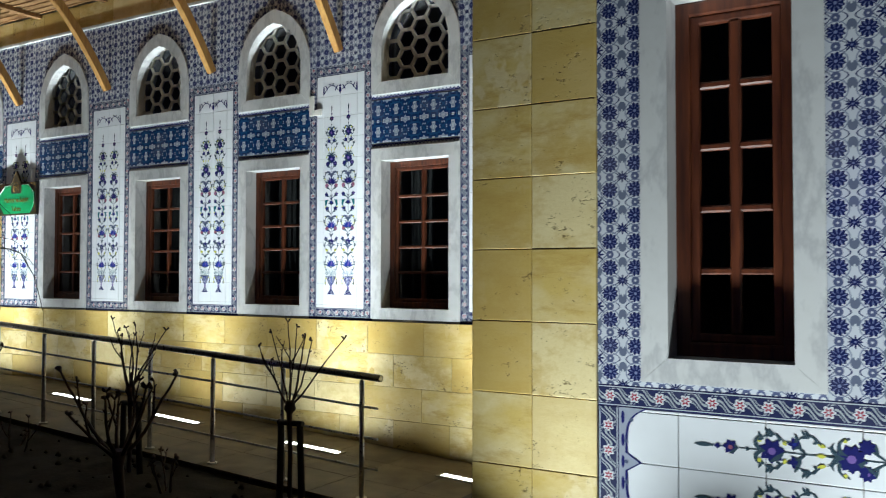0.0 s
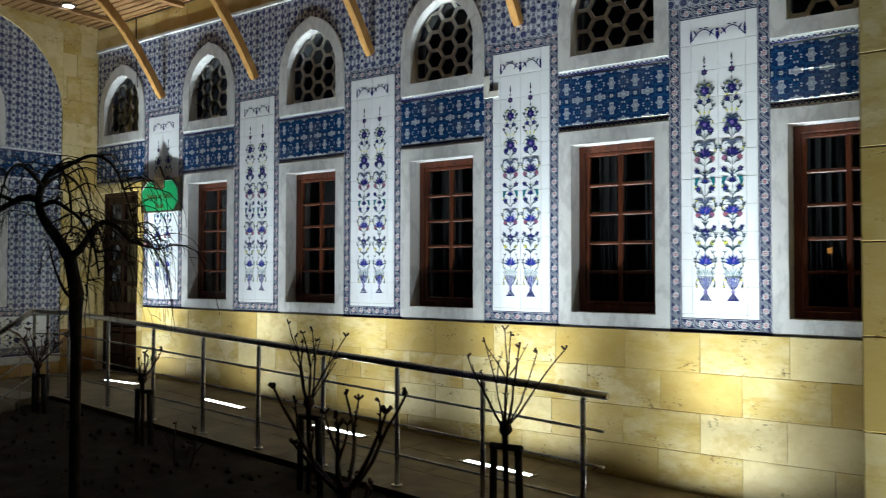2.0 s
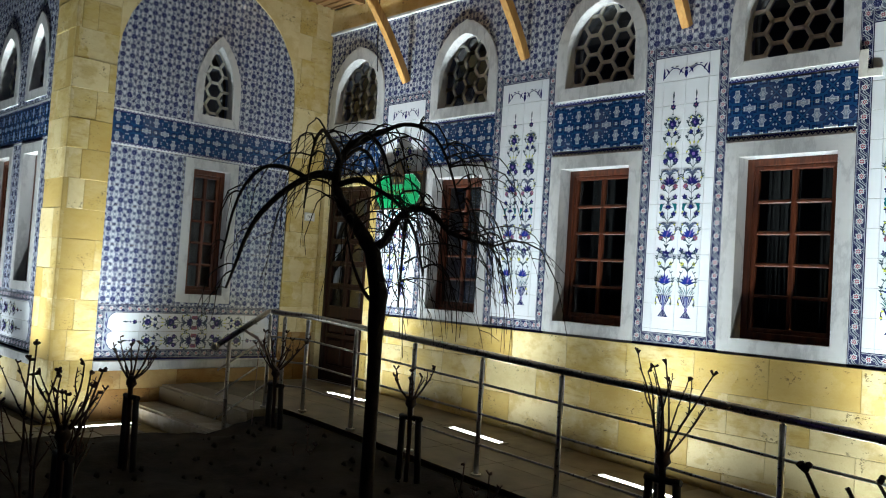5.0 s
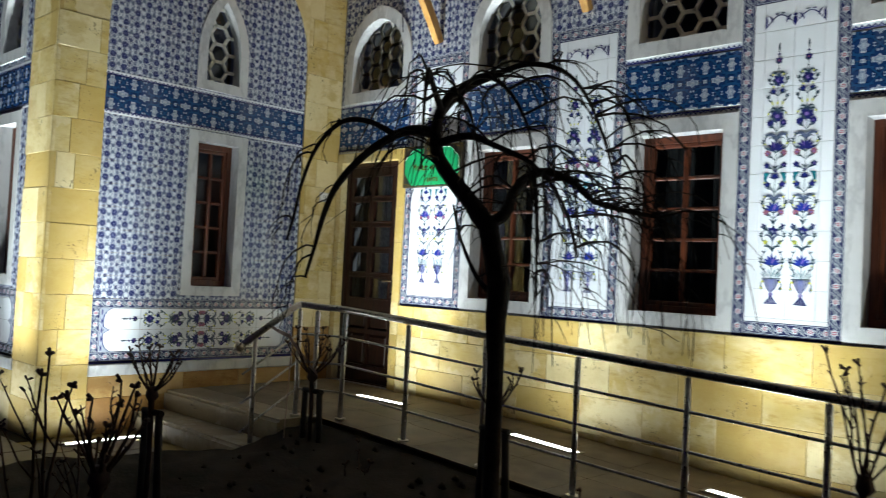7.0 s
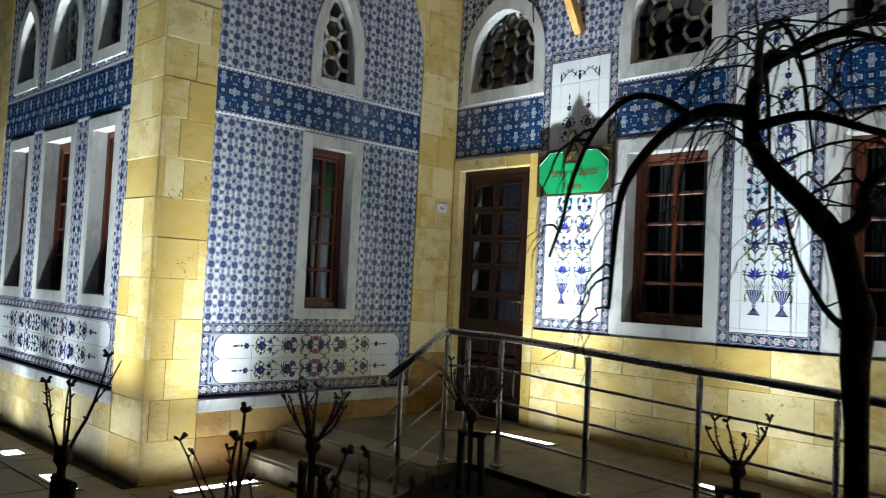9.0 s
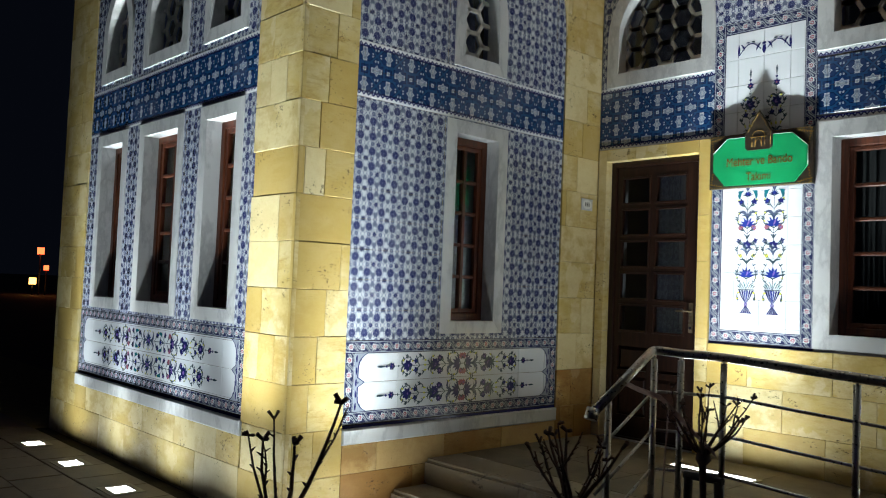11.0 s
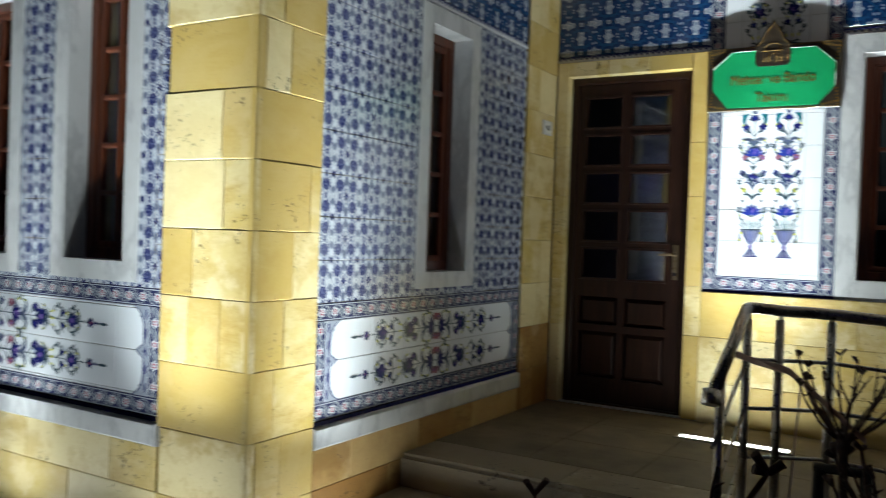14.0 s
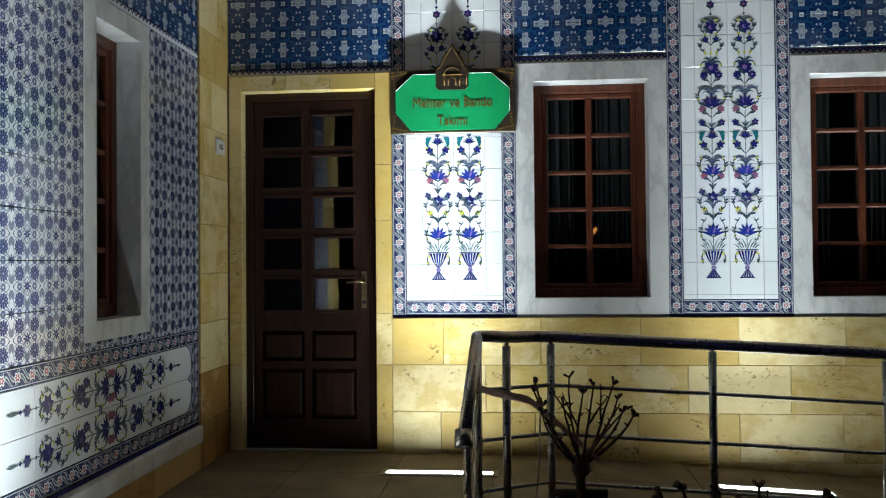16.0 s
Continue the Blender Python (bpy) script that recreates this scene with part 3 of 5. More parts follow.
def courses(parent, u0, u1, v0, v1, lengths, holes=(), keep_out=None, n=0.018, course=0.3, base=-0.4, mat=None):
    """Stone blocks in courses over a rectangle; lengths repeat along each course, shifted row by row."""
    row = math.floor((v0 - base) / course + 1e-6)
    spare = []
    while base + row * course < v1 - 1e-6:
        c, d = max(v0, base + row * course), min(v1, base + (row + 1) * course)
        u, k = u0 - (row % 2) * (lengths[0] * 0.5 if len(set(lengths)) > 1 else 0), row
        while u < u1 - 1e-6:
            w = lengths[k % len(lengths)]
            a, b = max(u, u0), min(u + w, u1)
            if u1 - b < 0.06:
                b = u1
            if b - a > 0.03 and d - c > 0.02:
                cell, polys = rect(a, b, c, d), [rect(a, b, c, d)]
                for h in holes:
                    polys = carve(polys, h)
                left = sum(area(p) for p in polys)
                if left > area(cell) - 1e-6:
                    block(parent, a, b, c, d, n, mat)
                elif left > 1e-3:
                    spare += polys
            u = max(u + w, b)
            k += 1
        row += 1
    if spare:
        bm = bmesh.new()
        for p in spare:
            extrude(bm, p, n - 0.03, n)
        tagged(part("cut_stone", bm, STONE, parent), kind="stuff")


# ---- painted motifs ----


class Motif:
    """Flat painted shapes on glaze, each a thin face; colours index PAINTS."""

    def __init__(self):
        self.bm = bmesh.new()
        self.k = 0

    def poly(self, pts, colour):
        self.k += 1
        z = 0.0008 + 0.00002 * (self.k % 60)
        self.bm.faces.new([self.bm.verts.new((x, y, z)) for x, y in pts]).material_index = colour

    def oval(self, x, y, a, b, turn, colour, n=8):
        c, s = math.cos(turn), math.sin(turn)
        self.poly([(x + a * math.cos(t) * c - b * math.sin(t) * s, y + a * math.cos(t) * s + b * math.sin(t) * c) for t in (2 * math.pi * k / n for k in range(n))], colour)

    def leaf(self, x, y, length, width, turn, bend, colour):
        left, right = [], []
        for k in range(6):
            t = k / 5
            a = turn + bend * t
            px, py = x + length * t * math.cos(turn + bend * t / 2), y + length * t * math.sin(turn + bend * t / 2)
            w = width * math.sin(math.pi * min(1, t * 0.93 + 0.05)) / 2
            left.append((px - w * math.sin(a), py + w * math.cos(a)))
            right.append((px + w * math.sin(a), py - w * math.cos(a)))
        for k in range(5):
            self.poly([right[k], right[k + 1], left[k + 1], left[k]], colour)

    def bloom(self, x, y, r, petals, colour, heart):
        for k in range(petals):
            a = 2 * math.pi * k / petals + 0.3
            self.leaf(x, y, r, r * 0.62, a, 0.25, colour)
        self.oval(x, y, r * 0.3, r * 0.3, 0, heart)


def lotus(m, x, y, r, outer, inner):
    for k in range(7):
        a = math.pi / 2 + (k - 3) * 0.42
        m.leaf(x, y - r * 0.5, r * (1.25 - 0.10 * abs(k - 3)), r * 0.30, a, (k - 3) * 0.10, outer)
    for k in range(3):
        m.leaf(x, y - r * 0.42, r * 0.75, r * 0.22, math.pi / 2 + (k - 1) * 0.36, 0, inner)


def spray(start=0.0):
    """A tall flowering spray from a striped vase to a bud tip; start cuts away what lies below that height."""
    m = Motif()
    low = start

    def lily(y, r, outer, inner):
        if y > low:
            lotus(m, 0, y - low, r * 1.12, outer, inner)
            for side in (-1, 1):
                m.leaf(0, y - low - r * 0.9, r * 1.5, r * 0.30, math.pi / 2 - side * 0.75, -side * 0.8, 2)
            for side in (-1, 1):
                m.leaf(0, y - low - r * 0.5, r * 0.75, r * 0.22, math.pi / 2 - side * 1.75, side * 0.5, outer)

    def flower(x, y, r, petals, colour, heart):
        if y > low:
            for side in ((-1, 1) if x else (1,)):
                m.bloom(side * x, y - low, r * 1.12, petals, colour, heart)
                m.leaf(side * x, y - low - r, r * 1.6, r * 0.42, math.pi / 2 + side * 0.9, -side * 0.5, 2)

    def bud(x, y):
        """A small yellow bud in a dark calyx."""
        if y > low:
            for side in (-1, 1):
                m.oval(side * x, y - low, 0.0085, 0.0075, side * 0.6, 4)
                m.leaf(side * x, y - low - 0.004, 0.015, 0.006, -math.pi / 2 + side * 0.6, 0, 2)

    def moon(y, length, width, colour, lean=0.0, bend=2.6):
        """A pair of sickle leaves that rise from the stem, arch out and droop."""
        if y > low:
            for side in (-1, 1):
                pts = []
                for k in range(7):
                    t = math.pi * (0.25 * lean + 0.27 * bend * k / 6)
                    pts.append((side * length * 0.46 * (1 - math.cos(t)), y - low + length * 0.62 * math.sin(t)))
                for k, (p, q) in enumerate(zip(pts, pts[1:])):
                    dx, dy = q[0] - p[0], q[1] - p[1]
                    d = math.hypot(dx, dy)
                    w0, w1 = (width * 0.5 * math.sin(math.pi * min(1, (0.04 + 0.96 * j / 6) ** 0.8)) for j in (k, k + 1))
                    quad = [(p[0] + dy / d * w0, p[1] - dx / d * w0), (q[0] + dy / d * w1, q[1] - dx / d * w1), (q[0] - dy / d * w1, q[1] + dx / d * w1), (p[0] - dy / d * w0, p[1] + dx / d * w0)]
                    m.poly(quad, colour)

    def stems(y, x, rise):
        """Two thin side stems from the main one."""
        if y > low:
            for side in (-1, 1):
                m.leaf(0, y - low, math.hypot(x, rise), 0.0075, math.atan2(rise, side * x), side * 0.25, 2)
                m.leaf(side * x * 0.55, y - low + rise * 0.5, 0.034, 0.012, math.pi / 2 - side * 1.0, -side * 0.6, 2)

    def curl(x, y, tall, colour=2):
        """An outer tendril that bows round a flower, with small leaves on it."""
        if y - tall / 2 > low:
            for side in (-1, 1):
                pts = [(side * x * (0.55 + 0.45 * math.sin(math.pi * k / 7)), y - low + tall * (k / 7 - 0.5)) for k in range(8)]
                for p, q in zip(pts, pts[1:]):
                    m.poly([(p[0] - 0.0026, p[1]), (p[0] + 0.0026, p[1]), (q[0] + 0.0026, q[1]), (q[0] - 0.0026, q[1])], colour)
                for k in (1, 3, 4, 6):
                    m.leaf(pts[k][0], pts[k][1], 0.024, 0.010, math.pi / 2 - side * 0.4, -side * 1.0, colour)
                    m.leaf(pts[k][0], pts[k][1], 0.020, 0.009, math.pi / 2 + side * 0.9, -side * 0.8, colour)

    top = 1.84 - low
    foot = max(0.16 - low, 0.0)
    m.poly([(-0.0026, foot), (0.0026, foot), (0.0014, top), (-0.0014, top)], 2)
    if low < 0.01:
        for s in (-2, -1, 0, 1, 2):
            m.poly([(s * 0.018 - 0.0065, 0.0), (s * 0.018 + 0.0065, 0.0), (s * 0.003 + 0.0016, 0.050), (s * 0.003 - 0.0016, 0.050)], 0)
        m.poly([(-0.046, -0.004), (0.046, -0.004), (0.046, 0.002), (-0.046, 0.002)], 0)
        m.oval(0, 0.062, 0.016, 0.013, 0, 6)
        m.oval(0, 0.062, 0.008, 0.006, 0, 8)
        for k in range(6):
            a, b = -1 + k / 3 + 0.05, -1 + (k + 1) / 3 - 0.05
            m.poly([(a * 0.010, 0.076), (b * 0.010, 0.076), (b * 0.038, 0.115), (b * 0.062, 0.168), (a * 0.062, 0.168), (a * 0.038, 0.115)], 1 if k in (2, 3) else 0)
        m.poly([(-0.070, 0.170), (0.070, 0.170), (0.064, 0.176), (-0.064, 0.176)], 2)
        for side in (-1, 1):
            m.leaf(side * 0.060, 0.166, 0.085, 0.008, -math.pi / 2 + side * 0.5, -side * 0.9, 2)
            m.leaf(side * 0.066, 0.120, 0.030, 0.010, -math.pi / 2 - side * 0.4, side * 0.8, 2)
            m.oval(side * 0.060, 0.150, 0.010, 0.008, 0, 4)
            m.oval(side * 0.070, 0.105, 0.009, 0.007, 0, 4)
            for i in range(4):
                m.leaf(side * (0.006 + 0.013 * i), 0.178, 0.070 - 0.008 * i, 0.0065, math.pi / 2 - side * (0.05 + 0.16 * i), -side * 0.7, 3 if i % 2 == 0 else 2)
    lily(0.302, 0.056, 1, 6)
    curl(0.076, 0.29, 0.17)
    bud(0.072, 0.265)
    stems(0.365, 0.050, 0.055)
    flower(0.052, 0.428, 0.018, 5, 4, 2)
    moon(0.425, 0.086, 0.016, 7, 0.0, 2.6)
    flower(0, 0.505, 0.034, 6, 0, 8)
    flower(0.066, 0.540, 0.020, 4, 0, 7)
    stems(0.480, 0.058, 0.055)
    curl(0.080, 0.47, 0.12)
    moon(0.545, 0.070, 0.014, 2, 0.15, 1.6)
    moon(0.355, 0.075, 0.014, 2, 0.1, 2.6)
    flower(0.052, 0.637, 0.022, 7, 5, 6)
    stems(0.590, 0.050, 0.045)
    lily(0.680, 0.056, 1, 6)
    bud(0.073, 0.685)
    bud(0.066, 0.745)
    curl(0.082, 0.70, 0.12)
    moon(0.700, 0.092, 0.024, 7, 0.0, 3.1)
    moon(0.690, 0.070, 0.010, 2, 0.0, 2.8)
    stems(0.770, 0.048, 0.055)
    flower(0.052, 0.832, 0.024, 5, 0, 1)
    bud(0.072, 0.847)
    moon(0.930, 0.060, 0.010, 2, 0.5, 1.2)
    if low < 0.85:
        for side in (-1, 1):
            m.leaf(side * 0.062, 0.853 - low, 0.072, 0.026, math.pi / 2 - side * 0.55, side * 1.9, 3)
            m.oval(side * 0.064, 0.905 - low, 0.015, 0.013, 0, 3)
    lily(0.895, 0.032, 0, 1)
    flower(0, 0.928, 0.014, 6, 0, 8)
    flower(0.060, 0.970, 0.022, 5, 0, 6)
    stems(0.925, 0.056, 0.040)
    stems(1.000, 0.054, 0.045)
    flower(0.056, 1.055, 0.023, 7, 5, 6)
    lily(1.108, 0.058, 0, 6)
    bud(0.078, 1.120)
    bud(0.072, 1.175)
    curl(0.086, 1.13, 0.13)
    moon(1.130, 0.096, 0.024, 7, 0.0, 3.1)
    moon(1.120, 0.074, 0.010, 2, 0.0, 2.8)
    stems(1.205, 0.044, 0.055)
    flower(0.045, 1.268, 0.025, 8, 0, 6)
    flower(0, 1.315, 0.044, 9, 0, 6)
    bud(0.060, 1.335)
    moon(1.305, 0.080, 0.015, 2, 0.0, 3.1)
    moon(1.335, 0.066, 0.014, 2, 0.05, 2.6)
    if low < 1.3:
        for x in (-0.032, 0.0, 0.032):
            m.leaf(x, 1.395 - low, 0.028, 0.014, math.pi / 2 - x * 8, 0, 4)
            m.leaf(x * 0.4, 1.350 - low, 0.050, 0.005, math.pi / 2 - x * 14, 0, 2)
    curl(0.066, 1.450, 0.085)
    flower(0.032, 1.495, 0.020, 5, 0, 1)
    stems(1.455, 0.030, 0.035)
    flower(0, 1.570, 0.040, 7, 0, 6)
    bud(0.032, 1.527)
    bud(0.036, 1.612)
    curl(0.062, 1.570, 0.085)
    moon(1.590, 0.058, 0.015, 2, 0.1, 3.2)
    moon(1.640, 0.034, 0.008, 2, 0.3, 1.0)
    flower(0, 1.712, 0.025, 6, 0, 5)
    moon(1.676, 0.040, 0.008, 2, 0.6, 0.8)
    m.oval(0, 1.757 - low, 0.011, 0.012, 0, 0, 4)
    moon(1.766, 0.026, 0.006, 2, 0.7, 0.3)
    m.leaf(0, 1.775 - low, 0.068, 0.015, math.pi / 2, 0, 2)
    return m


def lambrequin():
    """The hanging navy ornament at the head of a panel, centred on x = 0."""
    m = Motif()

    def stroke(pts, w, colour):
        for p, q in zip(pts, pts[1:]):
            dx, dy = q[0] - p[0], q[1] - p[1]
            l = math.hypot(dx, dy)
            ox, oy = -dy / l * w, dx / l * w
            m.poly([(p[0] - ox, p[1] - oy), (q[0] - ox, q[1] - oy), (q[0] + ox, q[1] + oy), (p[0] + ox, p[1] + oy)], colour)

    for s in (-1, 1):
        pts = [(s * (0.03 + 0.20 * t), -0.035 + 0.075 * math.sin(math.pi * t) - 0.03 * t) for t in (k / 12 for k in range(13))]
        stroke(pts if s > 0 else pts[::-1], 0.0045, 0)
        m.leaf(s * 0.235, 0.035, 0.12, 0.022, -math.pi / 2 - s * 0.1, s * 0.3, 0)
        m.leaf(s * 0.215, 0.03, 0.07, 0.016, -math.pi / 2 - s * 0.9, s * 0.8, 0)
        m.leaf(s * 0.03, 0.02, 0.08, 0.016, -math.pi / 2 + s * 1.0, -s * 0.9, 0)
        m.oval(s * 0.10, 0.040, 0.018, 0.006, 0, 2)
        m.oval(s * 0.15, 0.038, 0.016, 0.006, 0, 0)
    m.poly([(0, -0.085), (0.020, -0.045), (0.012, -0.005), (-0.012, -0.005), (-0.020, -0.045)], 0)
    m.oval(0, -0.045, 0.008, 0.014, 0, 7)
    m.oval(0, 0.012, 0.018, 0.012, 0, 0)
    return m


SPRAY = mesh_of("painted_spray", spray().bm, PAINTS)
LAMBREQUIN = mesh_of("painted_valance", lambrequin().bm, PAINTS)


def tile_panel(plane, u0, u1, v0, v1, label):
    """A tall white panel with a border, two vase sprays and a valance."""
    ob = empty("tile_panel", plane, label, "tile panel", "tall painted panels")
    w = 0.09
    strip(ob, u0, v0, v1 - v0, w, True, BORDER, "border", 0.005)
    strip(ob, u1 - w, v0, v1 - v0, w, True, BORDER, "border", 0.005)
    strip(ob, u0 + w, v0, u1 - u0 - 2 * w, w, False, BORDER, "border", 0.005)
    strip(ob, u0 + w, v1 - w, u1 - u0 - 2 * w, w, False, BORDER, "border", 0.005)
    c = (u0 + u1) / 2
    tile_field(ob, u0 + w, u1 - w, v0 + w, v1 - w, [], WHITE, c, v0 + w + 0.03, n=0.004)
    for s in (-1, 1):
        part("painted_spray", SPRAY, PAINTS, ob, at=Matrix.Translation((c + s * 0.102, v0 + 0.225, 0.0046)))
    part("painted_valance", LAMBREQUIN, PAINTS, ob, at=Matrix.Translation((c, v1 - w - 0.12, 0.0046)) @ Matrix.Diagonal((0.86, 0.86, 1, 1)))
    bm = bmesh.new()
    box(bm, u0, u1, v0 - 0.018, v0 - 0.002, -0.01, 0.004)
    part("edging", bm, P_NAVY, ob)
    return ob


def low_panel(plane, u0, u1, v0, v1, half, label):
    """A long white cartouche with scalloped ends, a border and two lying sprays."""
    ob = empty("tile_panel", plane, label, "tile panel", "low painted panels")
    w = 0.085
    for v in (v0, v1 - w):
        strip(ob, u0, v, u1 - u0, w, False, BORDER, "border", 0.005)
    for u in (u0, u1 - w):
        strip(ob, u, v0 + w, v1 - v0 - 2 * w, w, True, BORDER, "border", 0.005)
    mid, c = (v0 + v1) / 2, (u0 + u1) / 2
    tile_field(ob, u0 + w, u1 - w, v0 + w, v1 - w, [], WHITE, c, mid, n=0.004, step_u=0.31, step_v=0.195)
    hh = (v1 - v0) / 2 - w
    for s in (-1, 1):
        m = Motif()
        e = (u1 - w) if s > 0 else (u0 + w)
        out = []
        for k in range(25):
            t = -1 + 2 * k / 24
            bump = 0.030 + 0.075 * (abs(t) ** 6) + 0.055 * max(0, 1 - abs(t) * 6)
            out.append((e - s * bump, mid + t * hh))
        for p, q in zip(out, out[1:]):
            quad = [p, q, (e, q[1]), (e, p[1])]
            m.poly(quad if s < 0 else quad[::-1], 8)
        for p, q in zip(out, out[1:]):
            line = [(p[0] - 0.005, p[1]), (p[0] + 0.005, p[1]), (q[0] + 0.005, q[1]), (q[0] - 0.005, q[1])]
            m.poly(line, 0)
        for t in (-0.82, -0.4, 0, 0.4, 0.82):
            m.oval(e - s * 0.016, mid + t * hh, 0.007, 0.026, 0, 0)
            m.oval(e - s * (0.05 if abs(t) > 0.5 else 0.03), mid + t * hh * 0.95, 0.008, 0.008, 0, 7)
        part("scalloped_end", m.bm, PAINTS, ob, at=Matrix.Translation((0, 0, 0.0046)))
    lying = mesh_of("painted_spray", spray(1.84 - half).bm, PAINTS)
    for v in (mid + 0.098, mid - 0.098):
        for s in (-1, 1):
            part("painted_spray", lying, PAINTS, ob, at=Matrix.Translation((c, v, 0.0048)) @ pose(0, 0, 0, 0, 0, -90 * s))
    bm = bmesh.new()
    box(bm, u0, u1, v0 - 0.022, v0 - 0.002, -0.01, 0.004)
    part("edging", bm, P_NAVY, ob)
    return ob


# ---- windows ----


def casement(parent, u0, u1, v0, v1, n, rows, cols, wood=None):
    """A glazed wooden sash in an opening; n is the depth of its front."""
    wood = wood or WOOD
    bm = bmesh.new()
    f = 0.055
    ring(bm, rect(u0, u1, v0, v1), rect(u0 + f, u1 - f, v0 + f, v1 - f), n, n - 0.06, n - 0.05, 0.004)
    frame_ob = part("window_frame", bm, wood, parent)
    bm = bmesh.new()
    g = 0.034
    a, b, c, d = u0 + f, u1 - f, v0 + f, v1 - f
    ring(bm, rect(a, b, c, d), rect(a + g, b - g, c + g, d - g), n - 0.012, n - 0.05, n - 0.045, 0.004)
    part("sash", bm, wood, frame_ob)
    a, b, c, d = a + g, b - g, c + g, d - g
    for i in range(1, cols):
        bm = bmesh.new()
        x = a + (b - a) * i / cols
        rounded(bm, x - 0.021, x + 0.021, c, d, n - 0.045, n - 0.010, 0.008)
        part("mullion", bm, wood, frame_ob)
    for j in range(1, rows):
        bm = bmesh.new()
        y = c + (d - c) * j / rows
        rounded(bm, a, b, y - 0.014, y + 0.014, n - 0.044, n - 0.014, 0.007)
        part("glazing_bar", bm, wood, frame_ob)
    for i in range(cols):
        for j in range(rows):
            bm = bmesh.new()
            bm.faces.new([bm.verts.new((*p, 0)) for p in rect(0, (b - a) / cols, 0, (d - c) / rows)])
            pane = part("pane", bm, GLASS, frame_ob, at=Matrix.Translation((a + (b - a) * i / cols, c + (d - c) * j / rows, n - 0.032)) @ pose(0, 0, 0, random.uniform(-0.25, 0.25), random.uniform(-0.25, 0.25), 0))
            pane.visible_shadow = False
    return frame_ob


NUMBER = {"window": 0}


def numbered():
    NUMBER["window"] += 1
    return "window_%d" % NUMBER["window"]


def square_window(plane, u0, u1, v0, v1, inset, rows, cols, label, depth=0.135):
    ob = empty(numbered(), plane, label, "window", kind="structure")
    a, b, c, d = u0 + inset, u1 - inset, v0 + inset * 0.9, v1 - inset
    bm = bmesh.new()
    ring(bm, rect(u0, u1, v0, v1), rect(a, b, c, d), 0.011, -0.012, -depth - 0.06, 0.002)
    part("marble_surround", bm, MARBLE, ob, "veined white marble surround with deep reveals")
    facing_stones(ob, rect(u0, u1, v0, v1), rect(a, b, c, d), 0.0122, "marble_slab", MARBLE, 0.0009)
    casement(ob, a, b, c, d, -depth, rows, cols)
    return ob


def arch_window(plane, u0, u1, v0, spring, apex, inset, label, cell=0.102, depth=0.09):
    """A pointed window with a honeycomb lattice and dark glass behind it."""
    ob = empty(numbered(), plane, label, "window", kind="structure")
    outer = arch(u0, u1, v0, spring, apex)
    inner = arch(u0 + inset, u1 - inset, v0 + inset, spring + 0.01, apex - inset * 1.25)
    bm = bmesh.new()
    ring(bm, outer, inner, 0.018, -0.012, -depth - 0.07, 0.002)
    part("marble_surround", bm, MARBLE, ob, "pale stone arch reveal")
    facing_stones(ob, outer, inner, 0.0205, "voussoir", MARBLE)
    bm = bmesh.new()
    c, r = (u0 + u1) / 2, cell
    w = 0.015
    seen = set()
    for i in range(-8, 9):
        for j in range(-3, 14):
            x, y = c + i * r * 1.5, v0 + inset + 0.14 + (j + 0.5 * (i % 2)) * r * math.sqrt(3)
            pts = [(x + r * math.cos(math.pi / 3 * k), y + r * math.sin(math.pi / 3 * k)) for k in range(6)]
            for p, q in zip(pts, pts[1:] + pts[:1]):
                key = tuple(sorted(((round(p[0], 3), round(p[1], 3)), (round(q[0], 3), round(q[1], 3)))))
                if key in seen:
                    continue
                seen.add(key)
                dx, dy = q[0] - p[0], q[1] - p[1]
                l = math.hypot(dx, dy)
                ox, oy = -dy / l * w, dx / l * w
                ex, ey = dx / l * w * 0.5, dy / l * w * 0.5
                bar = inside([(p[0] - ex - ox, p[1] - ey - oy), (q[0] + ex - ox, q[1] + ey - oy), (q[0] + ex + ox, q[1] + ey + oy), (p[0] - ex + ox, p[1] - ey + oy)], inner)
                if bar:
                    extrude(bm, bar, -depth - 0.03, -depth)
    part("lattice", bm, PLASTER, ob, "pale honeycomb lattice")
    bm = bmesh.new()
    bm.faces.new([bm.verts.new((*p, -depth - 0.018)) for p in inner])
    pane = part("pane", bm, BLUEGLASS, ob, "dark bluish glass")
    pane.visible_shadow = False
    return ob


# ---- the long wall ----
PANELS = [(1.108, 1.908)] + [(2.857 + 1.715 * k, 3.612 + 1.715 * k) for k in range(4)]
WINS = [(1.908, 2.857)] + [(3.612 + 1.715 * k, 4.572 + 1.715 * k) for k in range(3)] + [(8.757, 9.717)]
TOPS = [(0.085, 1.108)] + WINS
SILL, HEAD, BAND0, BAND1, PTOP, FTOP = 0.82, 2.42, 2.42, 2.93, 3.27, 4.18
SPRING, APEX = 3.36, 3.95
arches = [arch(a, b, BAND1, SPRING, APEX) for a, b in TOPS]


def holes_in(plane_windows, tops, spring, apex, base):
    out = [rect(a + 0.04, b - 0.04, c + 0.04, d - 0.04) for a, b, c, d in plane_windows]
    return out + [arch(a + 0.04, b - 0.04, base + 0.04, spring, apex - 0.05) for a, b in tops]


